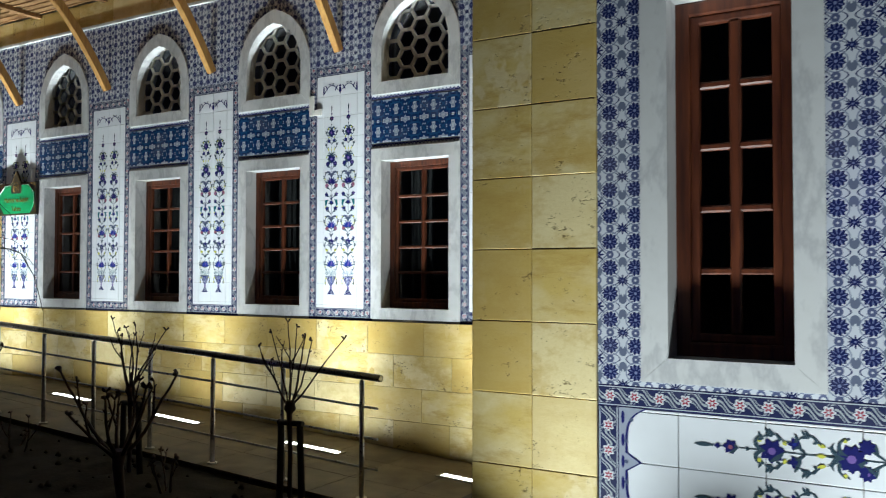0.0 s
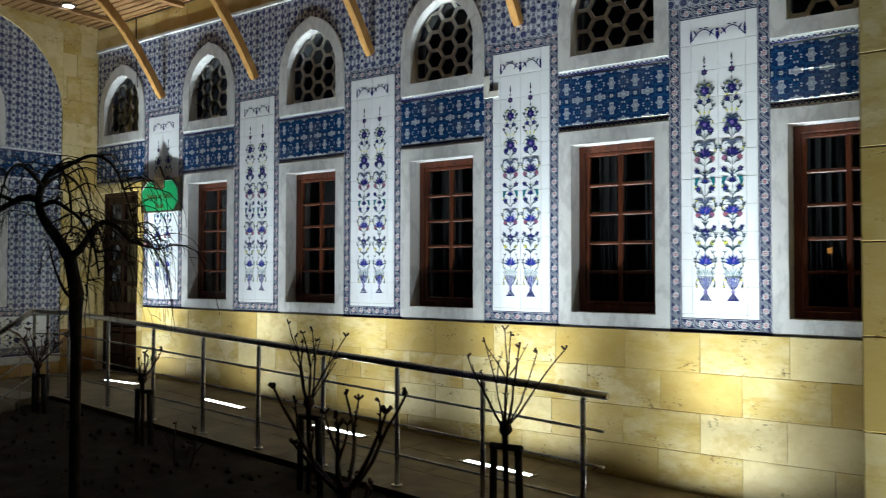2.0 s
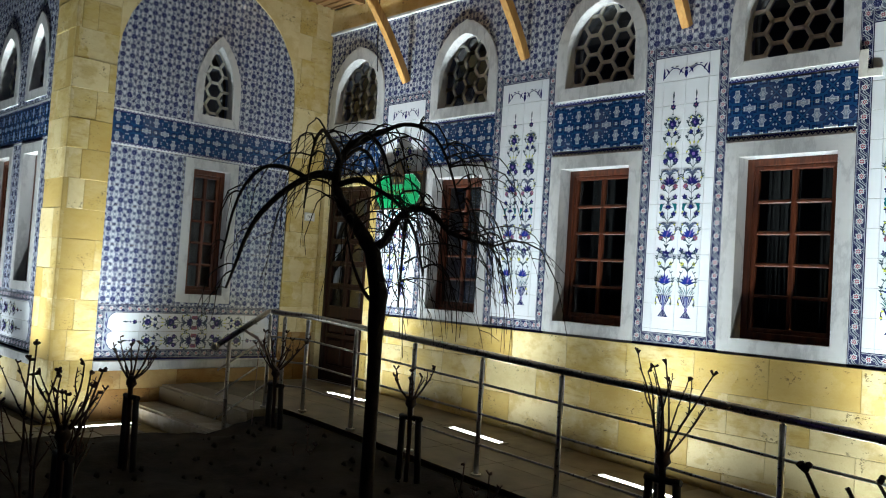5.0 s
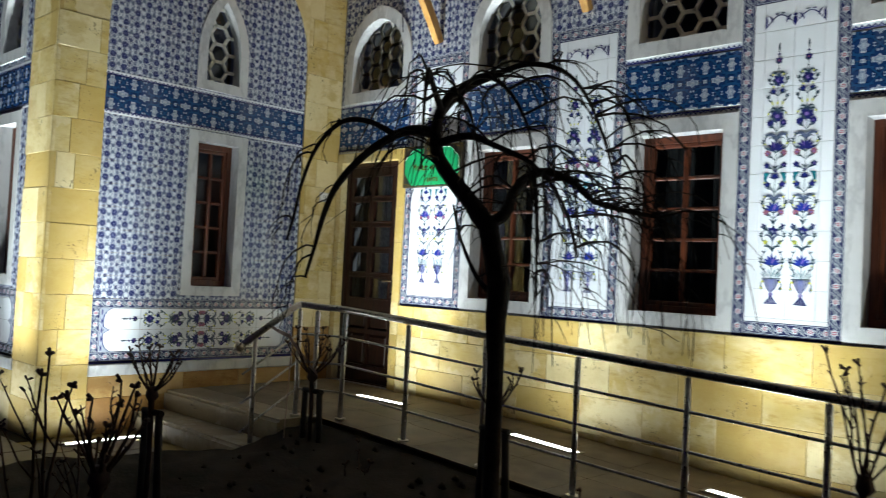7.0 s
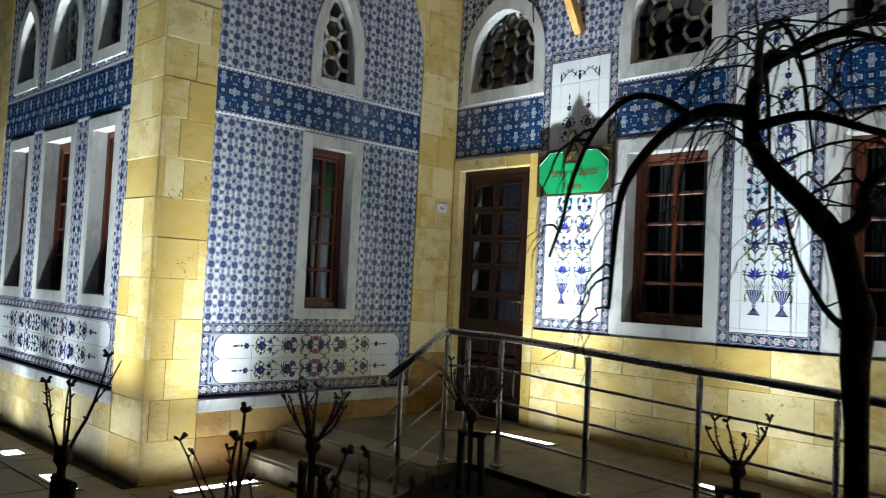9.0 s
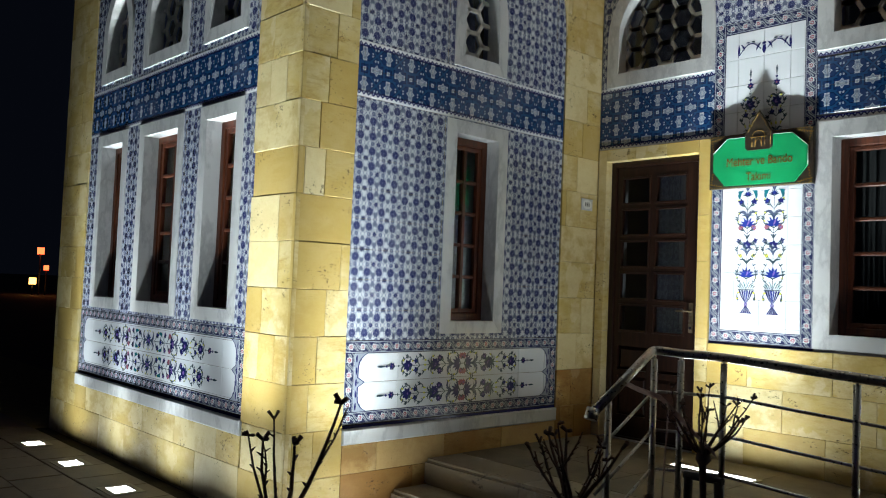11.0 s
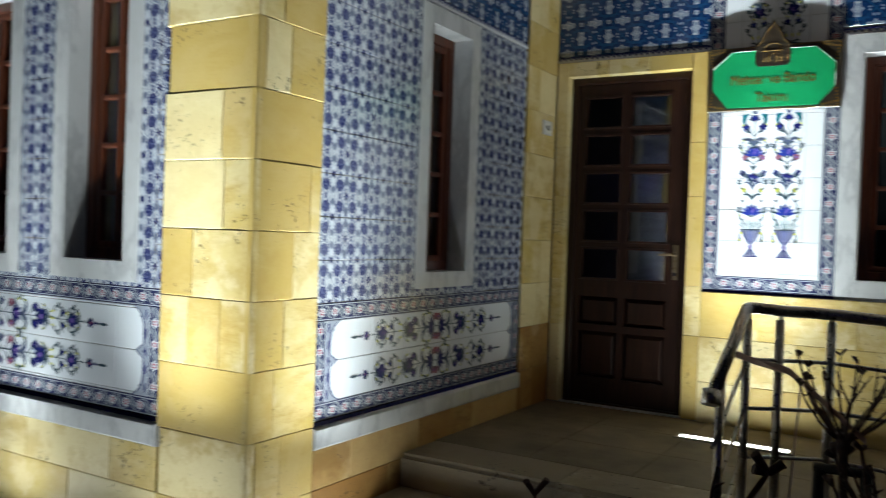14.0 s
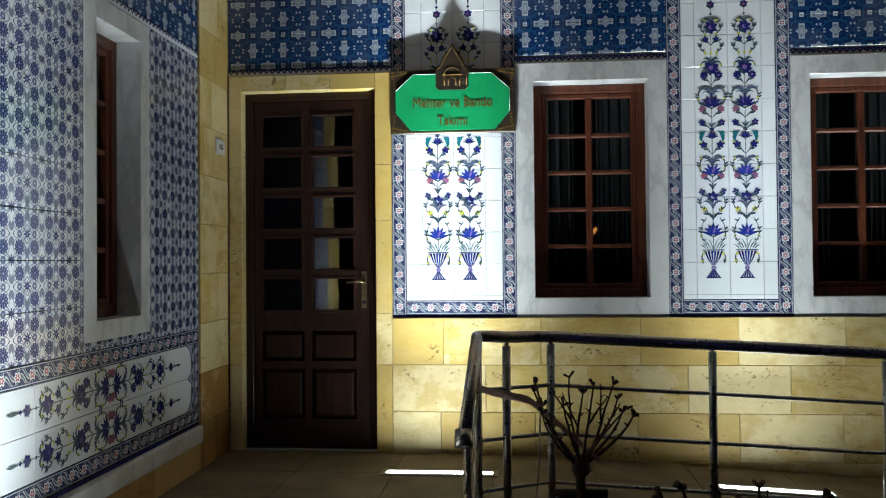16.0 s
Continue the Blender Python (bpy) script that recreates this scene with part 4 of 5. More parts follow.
wall_main = wall_sheet("wall_long", PA, rect(-0.3, XD + 0.3, -0.8, 4.9), [rect(0.112, 1.003, -0.06, 2.288)] + holes_in([(a, b, SILL, HEAD) for a, b in WINS], TOPS, SPRING, APEX, BAND1), 0.30, GROUT, "long yellow stone and blue tile facade wall")
for k, (a, b) in enumerate(WINS):
    square_window(PA, a, b, SILL, HEAD, 0.115, 5, 2, "tall brown wooden window in a white marble surround")
for a, b in TOPS:
    arch_window(PA, a, b, BAND1, SPRING, APEX, 0.115, "pointed arch window with honeycomb lattice in pale stone")
for k, (a, b) in enumerate(PANELS):
    tile_panel(PA, a, b, SILL, PTOP, "white tile panel painted with two blue vase sprays" if k else "white tile panel with vase sprays behind the green sign")
tile_field(wall_main, 0.03, XD, BAND1, FTOP, arches + [rect(a, b, 0, PTOP) for a, b in PANELS], FIELD, 0.03, FTOP - 7 * T)


def band(parent, u0, u1, v0, v1, ou, lace=0.04, n=0.0055):
    tile_field(parent, u0, u1, v0 + lace, v1 - lace, [], BAND, ou, (v0 + v1) / 2, n=n)
    strip(parent, u0, v0, u1 - u0, lace, False, LACE, "lace_border", n)
    strip(parent, u0, v1 - lace, u1 - u0, lace, False, LACE, "lace_border", n, True)


for a, b in TOPS:
    band(wall_main, a if a > 0.5 else 0.02, b, BAND0 if a > 0.5 else 2.392, BAND1, (a + b) / 2)
courses(wall_main, 1.105, XD, -0.5, SILL - 0.018, [0.62, 0.62, 0.6, 0.64], base=-0.4)
courses(wall_main, 0.0, XD, FTOP + 0.03, 4.5, [0.7, 0.62, 0.66], base=FTOP + 0.03)
for a, b, c, d in ((1.0, 1.105, -0.06, 2.39), (0.03, 0.115, -0.06, 2.39), (0.115, 1.0, 2.285, 2.39)):
    if d - c > 0.5:
        v = c
        for h in (0.56, 0.33, 0.6, 0.36, 0.6):
            block(wall_main, a, b, v, min(v + h, d), 0.022, thick=0.15)
            v += h
    else:
        for k in range(3):
            block(wall_main, a + (b - a) * k / 3, a + (b - a) * (k + 1) / 3, c, d, 0.022, thick=0.15)
bm = bmesh.new()
box(bm, 0, XD, FTOP, FTOP + 0.03, -0.01, 0.035)
tagged(part("trim", bm, MARBLE), "thin pale stone string course", "trim", kind="structure").matrix_world = PA

# ---- the wing's side wall ----
BTOP = arch(-2.64, -0.49, -1, 3.30, 4.45)
BW = (-1.81, -1.165, 0.81, 2.39)
wall_side = wall_sheet("wall_side", PB, rect(YC - 0.0, 0.0, -0.8, 4.9), holes_in([BW], [(-1.765, -1.215)], 3.18, 3.80, 2.79), 0.30, JOINT, "yellow stone side wall with blue tiles")
square_window(PB, *BW, 0.10, 5, 2, "narrow brown window in a white marble surround", 0.115)
arch_window(PB, -1.765, -1.215, 2.79, 3.18, 3.80, 0.095, "small pointed window with honeycomb lattice in marble", 0.10)
bholes = [rect(*BW), arch(-1.765, -1.215, 2.79, 3.18, 3.80)]
tile_field(wall_side, -2.64, -0.49, 0.77, 2.40, bholes, FIELD, -2.64, 0.77, limit=150)
tile_field(wall_side, -2.64, -0.49, 2.78, 4.5, bholes, FIELD, -2.64, 2.78, BTOP, limit=150)
band(wall_side, -2.64, -0.49, 2.40, 2.78, -1.565)
low_panel(PB, -2.64, -0.49, 0.215, 0.77, 0.80, "long white tile panel painted with lying blue sprays")
courses(wall_side, YC - 0.02, -2.64, -0.5, 4.6, [0.415, 0.26, 0.155], base=-0.4)
courses(wall_side, -0.49, 0.0, 0.5, 4.6, [0.49, 0.30, 0.19], base=-0.4)
courses(wall_side, -0.49, 0.0, -0.5, 0.5, [0.49, 0.30, 0.19], base=-0.4, mat=RUSTY)
courses(wall_side, -2.64, -0.49, -0.5, 0.09, [0.62, 0.6], base=-0.4, mat=RUSTY)
courses(wall_side, -2.64, -0.49, 3.30, 4.6, [0.5, 0.44], [BTOP], base=-0.4)


def ledge(plane, u0, u1, v0, v1):
    bm = bmesh.new()
    rounded(bm, u0, u1, v0, v1, -0.02, 0.032, 0.01)
    ob = tagged(part("trim", bm, MARBLE), "white marble ledge under a tile panel", "trim", kind="structure")
    ob.matrix_world = plane


ledge(PB, -2.645, -0.485, 0.09, 0.193)

# ---- the wing's front, and its mirror twin at the other end ----


def front(plane, sign, origin, name, full=True):
    def u(x):
        return origin + sign * x

    def span(a, b):
        return tuple(sorted((u(a), u(b))))

    wins = [span(-1.37, -0.715), span(-2.49, -1.65), span(-3.44, -2.755)]
    rects = [(a, b, 0.84, 2.42) for a, b in wins]
    e0, e1 = span(-4.33, 0.0)
    wall = wall_sheet(name, plane, rect(e0, e1, -0.8, 4.9), holes_in(rects, wins, 3.30, 3.85, 2.90), 0.30, JOINT, "yellow stone wing front with three tiled windows")
    t0, t1 = span(-3.65, -0.54)
    for r in rects:
        square_window(plane, *r, 0.105, 5, 2, "narrow brown window deep in a white marble surround", 0.112)
    for a, b in wins:
        arch_window(plane, a, b, 2.90, 3.30, 3.85, 0.10, "pointed upper window with lattice in marble")
    holes = [rect(*r) for r in rects] + [arch(a, b, 2.90, 3.30, 3.85) for a, b in wins]
    tile_field(wall, t0, t1, 0.82, 2.43, holes, FIELD, t0, 0.82, limit=150)
    tile_field(wall, t0, t1, 2.85, 4.4, holes, FIELD, t0, 2.85, limit=120)
    band(wall, t0, t1, 2.43, 2.85, (t0 + t1) / 2)
    low_panel(plane, t0, t1, 0.235, 0.82, 1.18, "long white tile panel painted with lying blue sprays")
    ledge(plane, t0 - 0.005, t1 + 0.005, 0.105, 0.213)
    a, b = span(-0.54, 0.02)
    courses(wall, a, b, -0.5, 4.6, [0.36, 0.2, 0.56] if sign > 0 else [0.28, 0.28], base=-0.4 if sign > 0 else -0.445)
    a, b = span(-4.33, -3.65)
    courses(wall, a, b, -0.5, 4.6, [0.4, 0.28], base=-0.4)
    courses(wall, t0, t1, -0.5, 0.105, [0.62, 0.58, 0.66], base=-0.4)
    courses(wall, t0, t1, 4.4, 4.6, [0.62], base=4.4)


front(PC, 1, 0.0, "wall_wing_front")
front(PD, -1, XD, "wall_far_wing_front")
# round plaque hung behind a pane of the wing's middle window
plaque = empty("round_plaque", Matrix.Translation((-1.93, YC + 0.155, 2.10)) @ PA, "round gilt plaque hung inside a window", "plaque")
bm = bmesh.new()
tube(bm, [(0, 0, -0.004), (0, 0, 0.004)], 0.078, 24)
part("disc", bm, GILT, plaque)
bm = bmesh.new()
for r in (0.074, 0.052):
    tube(bm, [(r * math.cos(a), r * math.sin(a), 0.005) for a in (2 * math.pi * k / 24 for k in range(25))], 0.005, 5)
part("gilt_ring", bm, DULLGOLD, plaque)
bm = bmesh.new()
tube(bm, [(0, 0.07, 0), (0, 0.26, 0)], 0.002, 4)
part("cord", bm, INK, plaque)
# return of the far wing, facing the ramp
PR = Matrix(((0, 0, -1, XD), (-1, 0, 0, 0), (0, 1, 0, 0), (0, 0, 0, 1)))
wall_return = wall_sheet("wall_return", PR, rect(0, -YD, -0.8, 4.9), [], 0.3, JOINT, "yellow stone return wall of the far wing")
courses(wall_return, 0, -YD + 0.018, -0.5, 4.6, [0.62, 0.6, 0.64], base=-0.4)

# ---- floors, ceilings and the closed rooms behind ----


def slab(name, x0, x1, y0, y1, z0, z1, mat, label, category):
    bm = bmesh.new()
    box(bm, x0, x1, y0, y1, z0, z1)
    return tagged(part(name, bm, mat), label, category, kind="structure")


# Unseen shell added behind the openings to keep the rooms dark.
slab("wall_inner_back", -4.4, XD + 4.4, 3.3, 3.5, -0.8, 4.9, DARKWALL, "plain darkened inner wall added behind the facade", "wall")
slab("wall_inner_end", -4.6, -4.4, -2.7, 3.5, -0.8, 4.9, DARKWALL, "plain darkened end wall added to close the rooms", "wall")
slab("wall_inner_far", XD + 4.4, XD + 4.6, -2.9, 3.5, -0.8, 4.9, DARKWALL, "plain darkened end wall added to close the rooms", "wall")
slab("floor_inside", -0.31, XD + 0.31, 0.32, 3.3, -0.30, -0.07, DARKWALL, "added inner floor, darkened", "floor")
slab("floor_wing", -4.4, -0.315, -2.74, 3.3, -0.30, -0.07, DARKWALL, "added inner floor of the wing, darkened", "floor")
slab("floor_far_wing", XD + 0.315, XD + 4.4, -2.92, 3.3, -0.30, -0.07, DARKWALL, "added inner floor of the far wing, darkened", "floor")
slab("roof", -4.9, XD + 4.9, -3.9, 3.6, 4.95, 5.1, DARKWALL, "plain added roof slab closing the rooms", "roof")
slab("ceiling", 0.0, XD, -1.65, 0.0, 4.52, 4.60, SOFFIT, "boarded wooden eaves soffit", "ceiling")
for k in range(15):
    y = -0.11 * k - 0.06
    slab("soffit_batten", 0.02, XD - 0.02, y - 0.012, y + 0.012, 4.505, 4.52, SOFFIT, "dark wooden soffit batten", "batten")
for k in range(8):
    x = 0.6 + 1.28 * k
    slab("soffit_beam", x - 0.04, x + 0.04, -1.65, 0.0, 4.46, 4.504, SOFFIT, "dark wooden soffit beam", "beam")

bm = bmesh.new()
box(bm, -400, 400, -400, 400, GROUND - 0.6, GROUND - 0.02)
tagged(part("ground", bm, ASPHALT), "dark asphalt ground reaching far off", "ground", kind="structure")

# ramp and landing
bm = bmesh.new()
prof = [(0.0, -0.081), (2.0, -0.081), (XD, ramp_z(XD) - 0.015)]
for y0, y1 in ((-1.56, 0.02),):
    top = [[bm.verts.new((x, y, z)) for x, z in prof] for y in (y0, y1)]
    low = [[bm.verts.new((x, y, -0.9)) for x, z in prof] for y in (y0, y1)]
    for i in range(2):
        bm.faces.new((top[0][i], top[0][i + 1], top[1][i + 1], top[1][i]))
        bm.faces.new((low[0][i], low[0][i + 1], top[0][i + 1], top[0][i]))
ramp = tagged(part("ramp", bm, JOINT), "stone paved ramp and landing along the facade", "ramp", kind="structure")
for i in range(17):
    for j in range(3):
        x0, y0 = 0.02 + i * 0.582, -1.56 + j * 0.52
        x1, y1 = x0 + 0.578, y0 + 0.516
        bm = bmesh.new()
        z0, z1 = ramp_z(x0), ramp_z(x1)
        v = [bm.verts.new(p) for p in ((x0, y0, z0), (x1, y0, z1), (x1, y1, z1), (x0, y1, z0), (x0, y0, z0 - 0.04), (x1, y0, z1 - 0.04), (x1, y1, z1 - 0.04), (x0, y1, z0 - 0.04))]
        for f in ((0, 1, 2, 3), (4, 5, 1, 0), (5, 6, 2, 1), (6, 7, 3, 2), (7, 4, 0, 3)):
            bm.faces.new([v[k] for k in f])
        part("paving_slab", bm, RAMPFLOOR, ramp)

# landing front and steps
steps = tagged(part("step_core", (lambda b: (box(b, 0.03, 1.80, -1.90, -1.56, -0.9, -0.10), b)[1])(bmesh.new()), STEPSTONE), "worn stone steps up to the landing", "steps", kind="structure")


def tread(x0, x1, y0, y1, z, thick):
    bm = bmesh.new()
    box(bm, x0, x1, y0, y1, z - thick, z)
    bmesh.ops.bevel(bm, geom=[e for e in bm.edges if all(abs(v.co.z - z) < 1e-5 and abs(v.co.y - y0) < 1e-5 for v in e.verts)], offset=0.025, segments=3, affect="EDGES")
    part("tread", bm, STEPSTONE, steps)


for k in range(2):
    tread(0.03 + 0.89 * k, 0.03 + 0.89 * (k + 1) - 0.004, -1.92, -1.562, -0.067, 0.17)
    tread(0.03 + 0.91 * k, 0.03 + 0.91 * (k + 1) - 0.004, -2.22, -1.91, -0.245, 0.16)

# paving before the wing
bm = bmesh.new()
box(bm, -14, 12, -9.5, -1.5, GROUND - 0.05, GROUND - 0.015)
pavement = tagged(part("pavement", bm, JOINT), "brown paving before the building", "pavement", kind="structure")
PSLAB = {}
for i in range(-14, 8):
    for j in range(7):
        x0, y0 = i * 0.402 + (j % 2) * 0.2, -1.6 - (j + 1) * 0.402
        w = 0.396
        if not PSLAB:
            b2 = bmesh.new()
            rounded(b2, 0, w, 0, w, -0.03, 0, 0.005, False)
            PSLAB["m"] = mesh_of("paving_slab", b2, PAVING)
        if x0 + w > 0.02 and y0 + w > -2.25 and x0 < 1.9:
            continue
        if x0 < 0.03 and y0 + w > YC:
            continue
        part("paving_slab", PSLAB["m"], PAVING, pavement, at=Matrix.Translation((x0, y0, GROUND + random.uniform(-0.003, 0.003))))
slab("drain_channel", -4.35, 0.02, -3.212, -3.03, GROUND - 0.05, GROUND - 0.010, SOIL, "dark earth channel along the wall's foot", "channel")
slab("pavement_walk", -14, 14, -9.5, -4.75, GROUND - 0.04, GROUND - 0.004, PAVING, "brown footway in front of the garden", "pavement")

# garden bed, a rough soil sheet
bm = bmesh.new()
NX, NY = 90, 34
grid = []
for i in range(NX + 1):
    row = []
    for j in range(NY + 1):
        t = j / NY
        x = 0.9 + (10.9 - 0.9) * i / NX
        y = -1.57 - 3.25 * t
        lim = 1.84 + (0.0 if t < 0.25 else -0.75 * min(1, (t - 0.25) / 0.3))
        x = max(x, lim)
        z = ramp_z(x) - 0.03 + (GROUND + 0.03 - ramp_z(x)) * min(1, t * 1.25) ** 0.8
        z += 0.05 * noise.noise((x * 1.3, y * 1.3, 0)) + 0.035 * noise.noise((x * 6, y * 6, 3)) + 0.02 * noise.noise((x * 17, y * 17, 5))
        z = max(z, GROUND + 0.014 + 0.008 * noise.noise((x * 9, y * 9, 8)))
        if j in (0, NY) or i in (0, NX):
            z = min(z, ramp_z(x) - 0.05) - (0.06 if j == NY or i == 0 else 0)
        row.append(bm.verts.new((x, y, z)))
    grid.append(row)
for i in range(NX):
    for j in range(NY):
        q = [grid[i][j], grid[i + 1][j], grid[i + 1][j + 1], grid[i][j + 1]]
        if len({tuple(round(c, 4) for c in v.co) for v in q}) == 4:
            bm.faces.new(q[::-1]).smooth = True
tagged(part("garden_bed", bm, SOIL), "dark bare garden soil", "soil", kind="structure")

# ---- the door ----
door = empty("door_1", PA, "dark brown panelled wooden door with ten glazed panes", "door", kind="structure")
bm = bmesh.new()
ring(bm, rect(0.115, 1.0, -0.06, 2.285), rect(0.165, 0.95, -0.05, 2.235), -0.055, -0.12, -0.11, 0.004)
part("door_frame", bm, DOORWOOD, door)
leaf = empty("leaf_group", Matrix(), "", "")
leaf.parent = door
leaf.name = "door_leaf"
dx0, dx1, dz0, dz1 = 0.168, 0.947, -0.045, 2.232
bm = bmesh.new()
dn = -0.075
cols = [(0.212, 0.503), (0.548, 0.850)]
rows_z = [(0.832 + 0.271 * k, 0.832 + 0.271 * k + 0.236) for k in range(5)]
for a, b in ((dx0, cols[0][0]), (cols[0][1], cols[1][0]), (cols[1][1], dx1)):
    box(bm, a, b, dz0, dz1, dn - 0.045, dn)
for a, b in cols:
    box(bm, a, b, dz0, 0.13, dn - 0.045, dn)
    box(bm, a, b, 0.46, 0.51, dn - 0.045, dn)
    box(bm, a, b, 0.71, rows_z[0][0], dn - 0.045, dn)
    for k in range(5):
        top = rows_z[k + 1][0] if k < 4 else dz1
        box(bm, a, b, rows_z[k][1], top, dn - 0.045, dn)
part("door_body", bm, DOORWOOD, leaf)
for a, b in cols:
    for c, d in ((0.13, 0.46), (0.51, 0.71)):
        bm = bmesh.new()
        rounded(bm, a, b, c, d, dn - 0.04, dn - 0.012, 0.03)
        part("door_panel", bm, DOORWOOD, leaf)
    for c, d in rows_z:
        bm = bmesh.new()
        ring(bm, rect(a, b, c, d), rect(a + 0.016, b - 0.016, c + 0.016, d - 0.016), dn + 0.006, dn - 0.02, dn - 0.028, 0.006)
        part("glazing_bead", bm, DOORWOOD, leaf)
        bm = bmesh.new()
        bm.faces.new([bm.verts.new((*p, 0)) for p in rect(0, b - a - 0.03, 0, d - c - 0.03)])
        pane = part("pane", bm, DOORGLASS if a > 0.5 else DULLGLASS, leaf, at=Matrix.Translation((a + 0.015, c + 0.015, dn - 0.022)) @ pose(0, 0, 0, random.uniform(-0.3, 0.3), random.uniform(-0.25, 0.25), 0))
        pane.visible_shadow = False
bm = bmesh.new()
rounded(bm, 0.888, 0.924, 0.86, 1.10, dn, dn + 0.008, 0.003)
part("lock_plate", bm, BRASS, leaf, "worn metal lock plate")
bm = bmesh.new()
tube(bm, [(0.906, 1.035, dn), (0.906, 1.035, dn + 0.045), (0.89, 1.035, dn + 0.052), (0.80, 1.03, dn + 0.05)], [0.011, 0.011, 0.010, 0.008], 8)
part("door_handle", bm, BRASS, leaf, "worn metal lever handle")
bm = bmesh.new()
tube(bm, [(0.906, 0.90, dn), (0.906, 0.90, dn + 0.014)], 0.012, 10)
part("keyhole", bm, INK, leaf)

# ---- the green sign ----
sign = empty("sign_board", Matrix.Translation((1.508, -0.048, 2.185)) @ Matrix(((1, 0, 0, 0), (0, 0, -1, 0), (0, 1, 0, 0), (0, 0, 0, 1))), "green octagonal sign with gold letters and a black crest", "sign")
bm = bmesh.new()
rounded(bm, -0.40, 0.40, -0.205, 0.205, -0.036, 0.0, 0.004)
part("backboard", bm, SIGNBLACK, sign, "black carved backboard")
for sy in (-1, 1):
    m = Motif()
    for sx in (-1, 1):
        for k in range(6):
            m.oval(sx * (0.30 + 0.018 * k), sy * (0.185 - 0.004 * k), 0.010, 0.005, 0.7 * k, 0)
            m.oval(sx * (0.385 - 0.003 * k), sy * (0.19 - 0.02 * k), 0.009, 0.005, 1.3 * k, 0)
    for k in range(-17, 18):
        m.oval(k * 0.022, sy * 0.198, 0.007, 0.004, 0.5 * k, 0)
    tagged(part("carving", m.bm, [DULLGOLD], sign, at=Matrix.Translation((0, 0, 0.001))), kind="stuff")
octagon = [(-0.365, -0.07), (-0.27, -0.185), (0.27, -0.185), (0.365, -0.07), (0.365, 0.07), (0.25, 0.175), (-0.25, 0.175), (-0.365, 0.07)]
bm = bmesh.new()
extrude(bm, octagon, 0.0, 0.008)
part("green_board", bm, SIGNGREEN, sign, "green painted board")
bm = bmesh.new()
for p, q in zip(octagon[3:7], octagon[4:8]):
    tube(bm, [(*p, 0.009), (*q, 0.009)], 0.0022, 4)
part("pale_edge", bm, WHITEPAINT, sign)
bm = bmesh.new()
crest = [(-0.105, 0.09), (-0.085, 0.07), (0.085, 0.07), (0.105, 0.09), (0.105, 0.205), (0.075, 0.235), (0.05, 0.29), (0.02, 0.33), (0, 0.365), (-0.02, 0.33), (-0.05, 0.29), (-0.075, 0.235), (-0.105, 0.205)]
vs = [bm.verts.new((*p, 0.016)) for p in crest]
vb = [bm.verts.new((*p, -0.01)) for p in crest]
mid_v = bm.verts.new((0, 0.18, 0.016))
for i in range(len(crest)):
    j = (i + 1) % len(crest)
    bm.faces.new((vs[i], vs[j], mid_v))
    bm.faces.new((vb[i], vb[j], vs[j], vs[i]))
crest_ob = part("crest", bm, SIGNBLACK, sign, "black pointed crest with a gold gateway")
bm = bmesh.new()
tube(bm, [(*p, 0.017) for p in [(0.88 * x, 0.18 + 0.9 * (y - 0.18)) for x, y in crest[3:]]], 0.0022, 4)
for x in (-0.05, -0.025, 0.025, 0.05):
    tube(bm, [(x, 0.095, 0.017), (x, 0.16, 0.017)], 0.003, 4)
tube(bm, [(-0.062, 0.165, 0.017), (0.062, 0.165, 0.017)], 0.004, 4)
tube(bm, [(0.05 * math.cos(a), 0.168 + 0.045 * math.sin(a), 0.017) for a in (math.pi * k / 10 for k in range(11))], 0.0025, 4)
tube(bm, [(0.022 * math.cos(a), 0.12 + 0.03 * math.sin(a), 0.017) for a in (math.pi * k / 8 for k in range(9))], 0.0025, 4)
part("gold_gateway", bm, DULLGOLD, crest_ob)


def lettering(text, size, x, y, n, mat, parent, name="lettering", squeeze=1.0):
    curve = bpy.data.curves.new(name, "FONT")
    curve.body, curve.size, curve.align_x, curve.align_y, curve.extrude = text, size, "CENTER", "CENTER", 0.001
    tmp = bpy.data.objects.new(name, curve)
    scene.collection.objects.link(tmp)
    dg = bpy.context.evaluated_depsgraph_get()
    data = bpy.data.meshes.new_from_object(tmp.evaluated_get(dg))
    bpy.data.objects.remove(tmp)
    data.materials.clear()
    data.materials.append(mat)
    return part(name, data, mat, parent, at=Matrix.Translation((x, y, n)) @ Matrix.Diagonal((squeeze, 1, 1, 1)))


LETTER = paint("dark_gold_letters", (0.10, 0.055, 0.012))
lettering("Mehter ve Bando", 0.092, 0, -0.012, 0.010, LETTER, sign, squeeze=0.80)
lettering("Takımı", 0.088, 0, -0.128, 0.010, LETTER, sign, squeeze=0.82)

# ---- house number plate ----
plate = empty("number_plate", Matrix.Translation((0.022, -0.165, 1.905)) @ PB, "small white house number plate on yellow stone", "sign")
bm = bmesh.new()
rounded(bm, -0.075, 0.075, -0.05, 0.05, -0.002, 0.006, 0.003)
part("plate", bm, MARBLE, plate)
m = Motif()
m.oval(0, 0, 0.062, 0.040, 0, 0, 16)
part("white_field", m.bm, [WHITEPAINT], plate, at=Matrix.Translation((0, 0, 0.0055)))
lettering("165", 0.05, 0, 0, 0.0075, INK, plate)

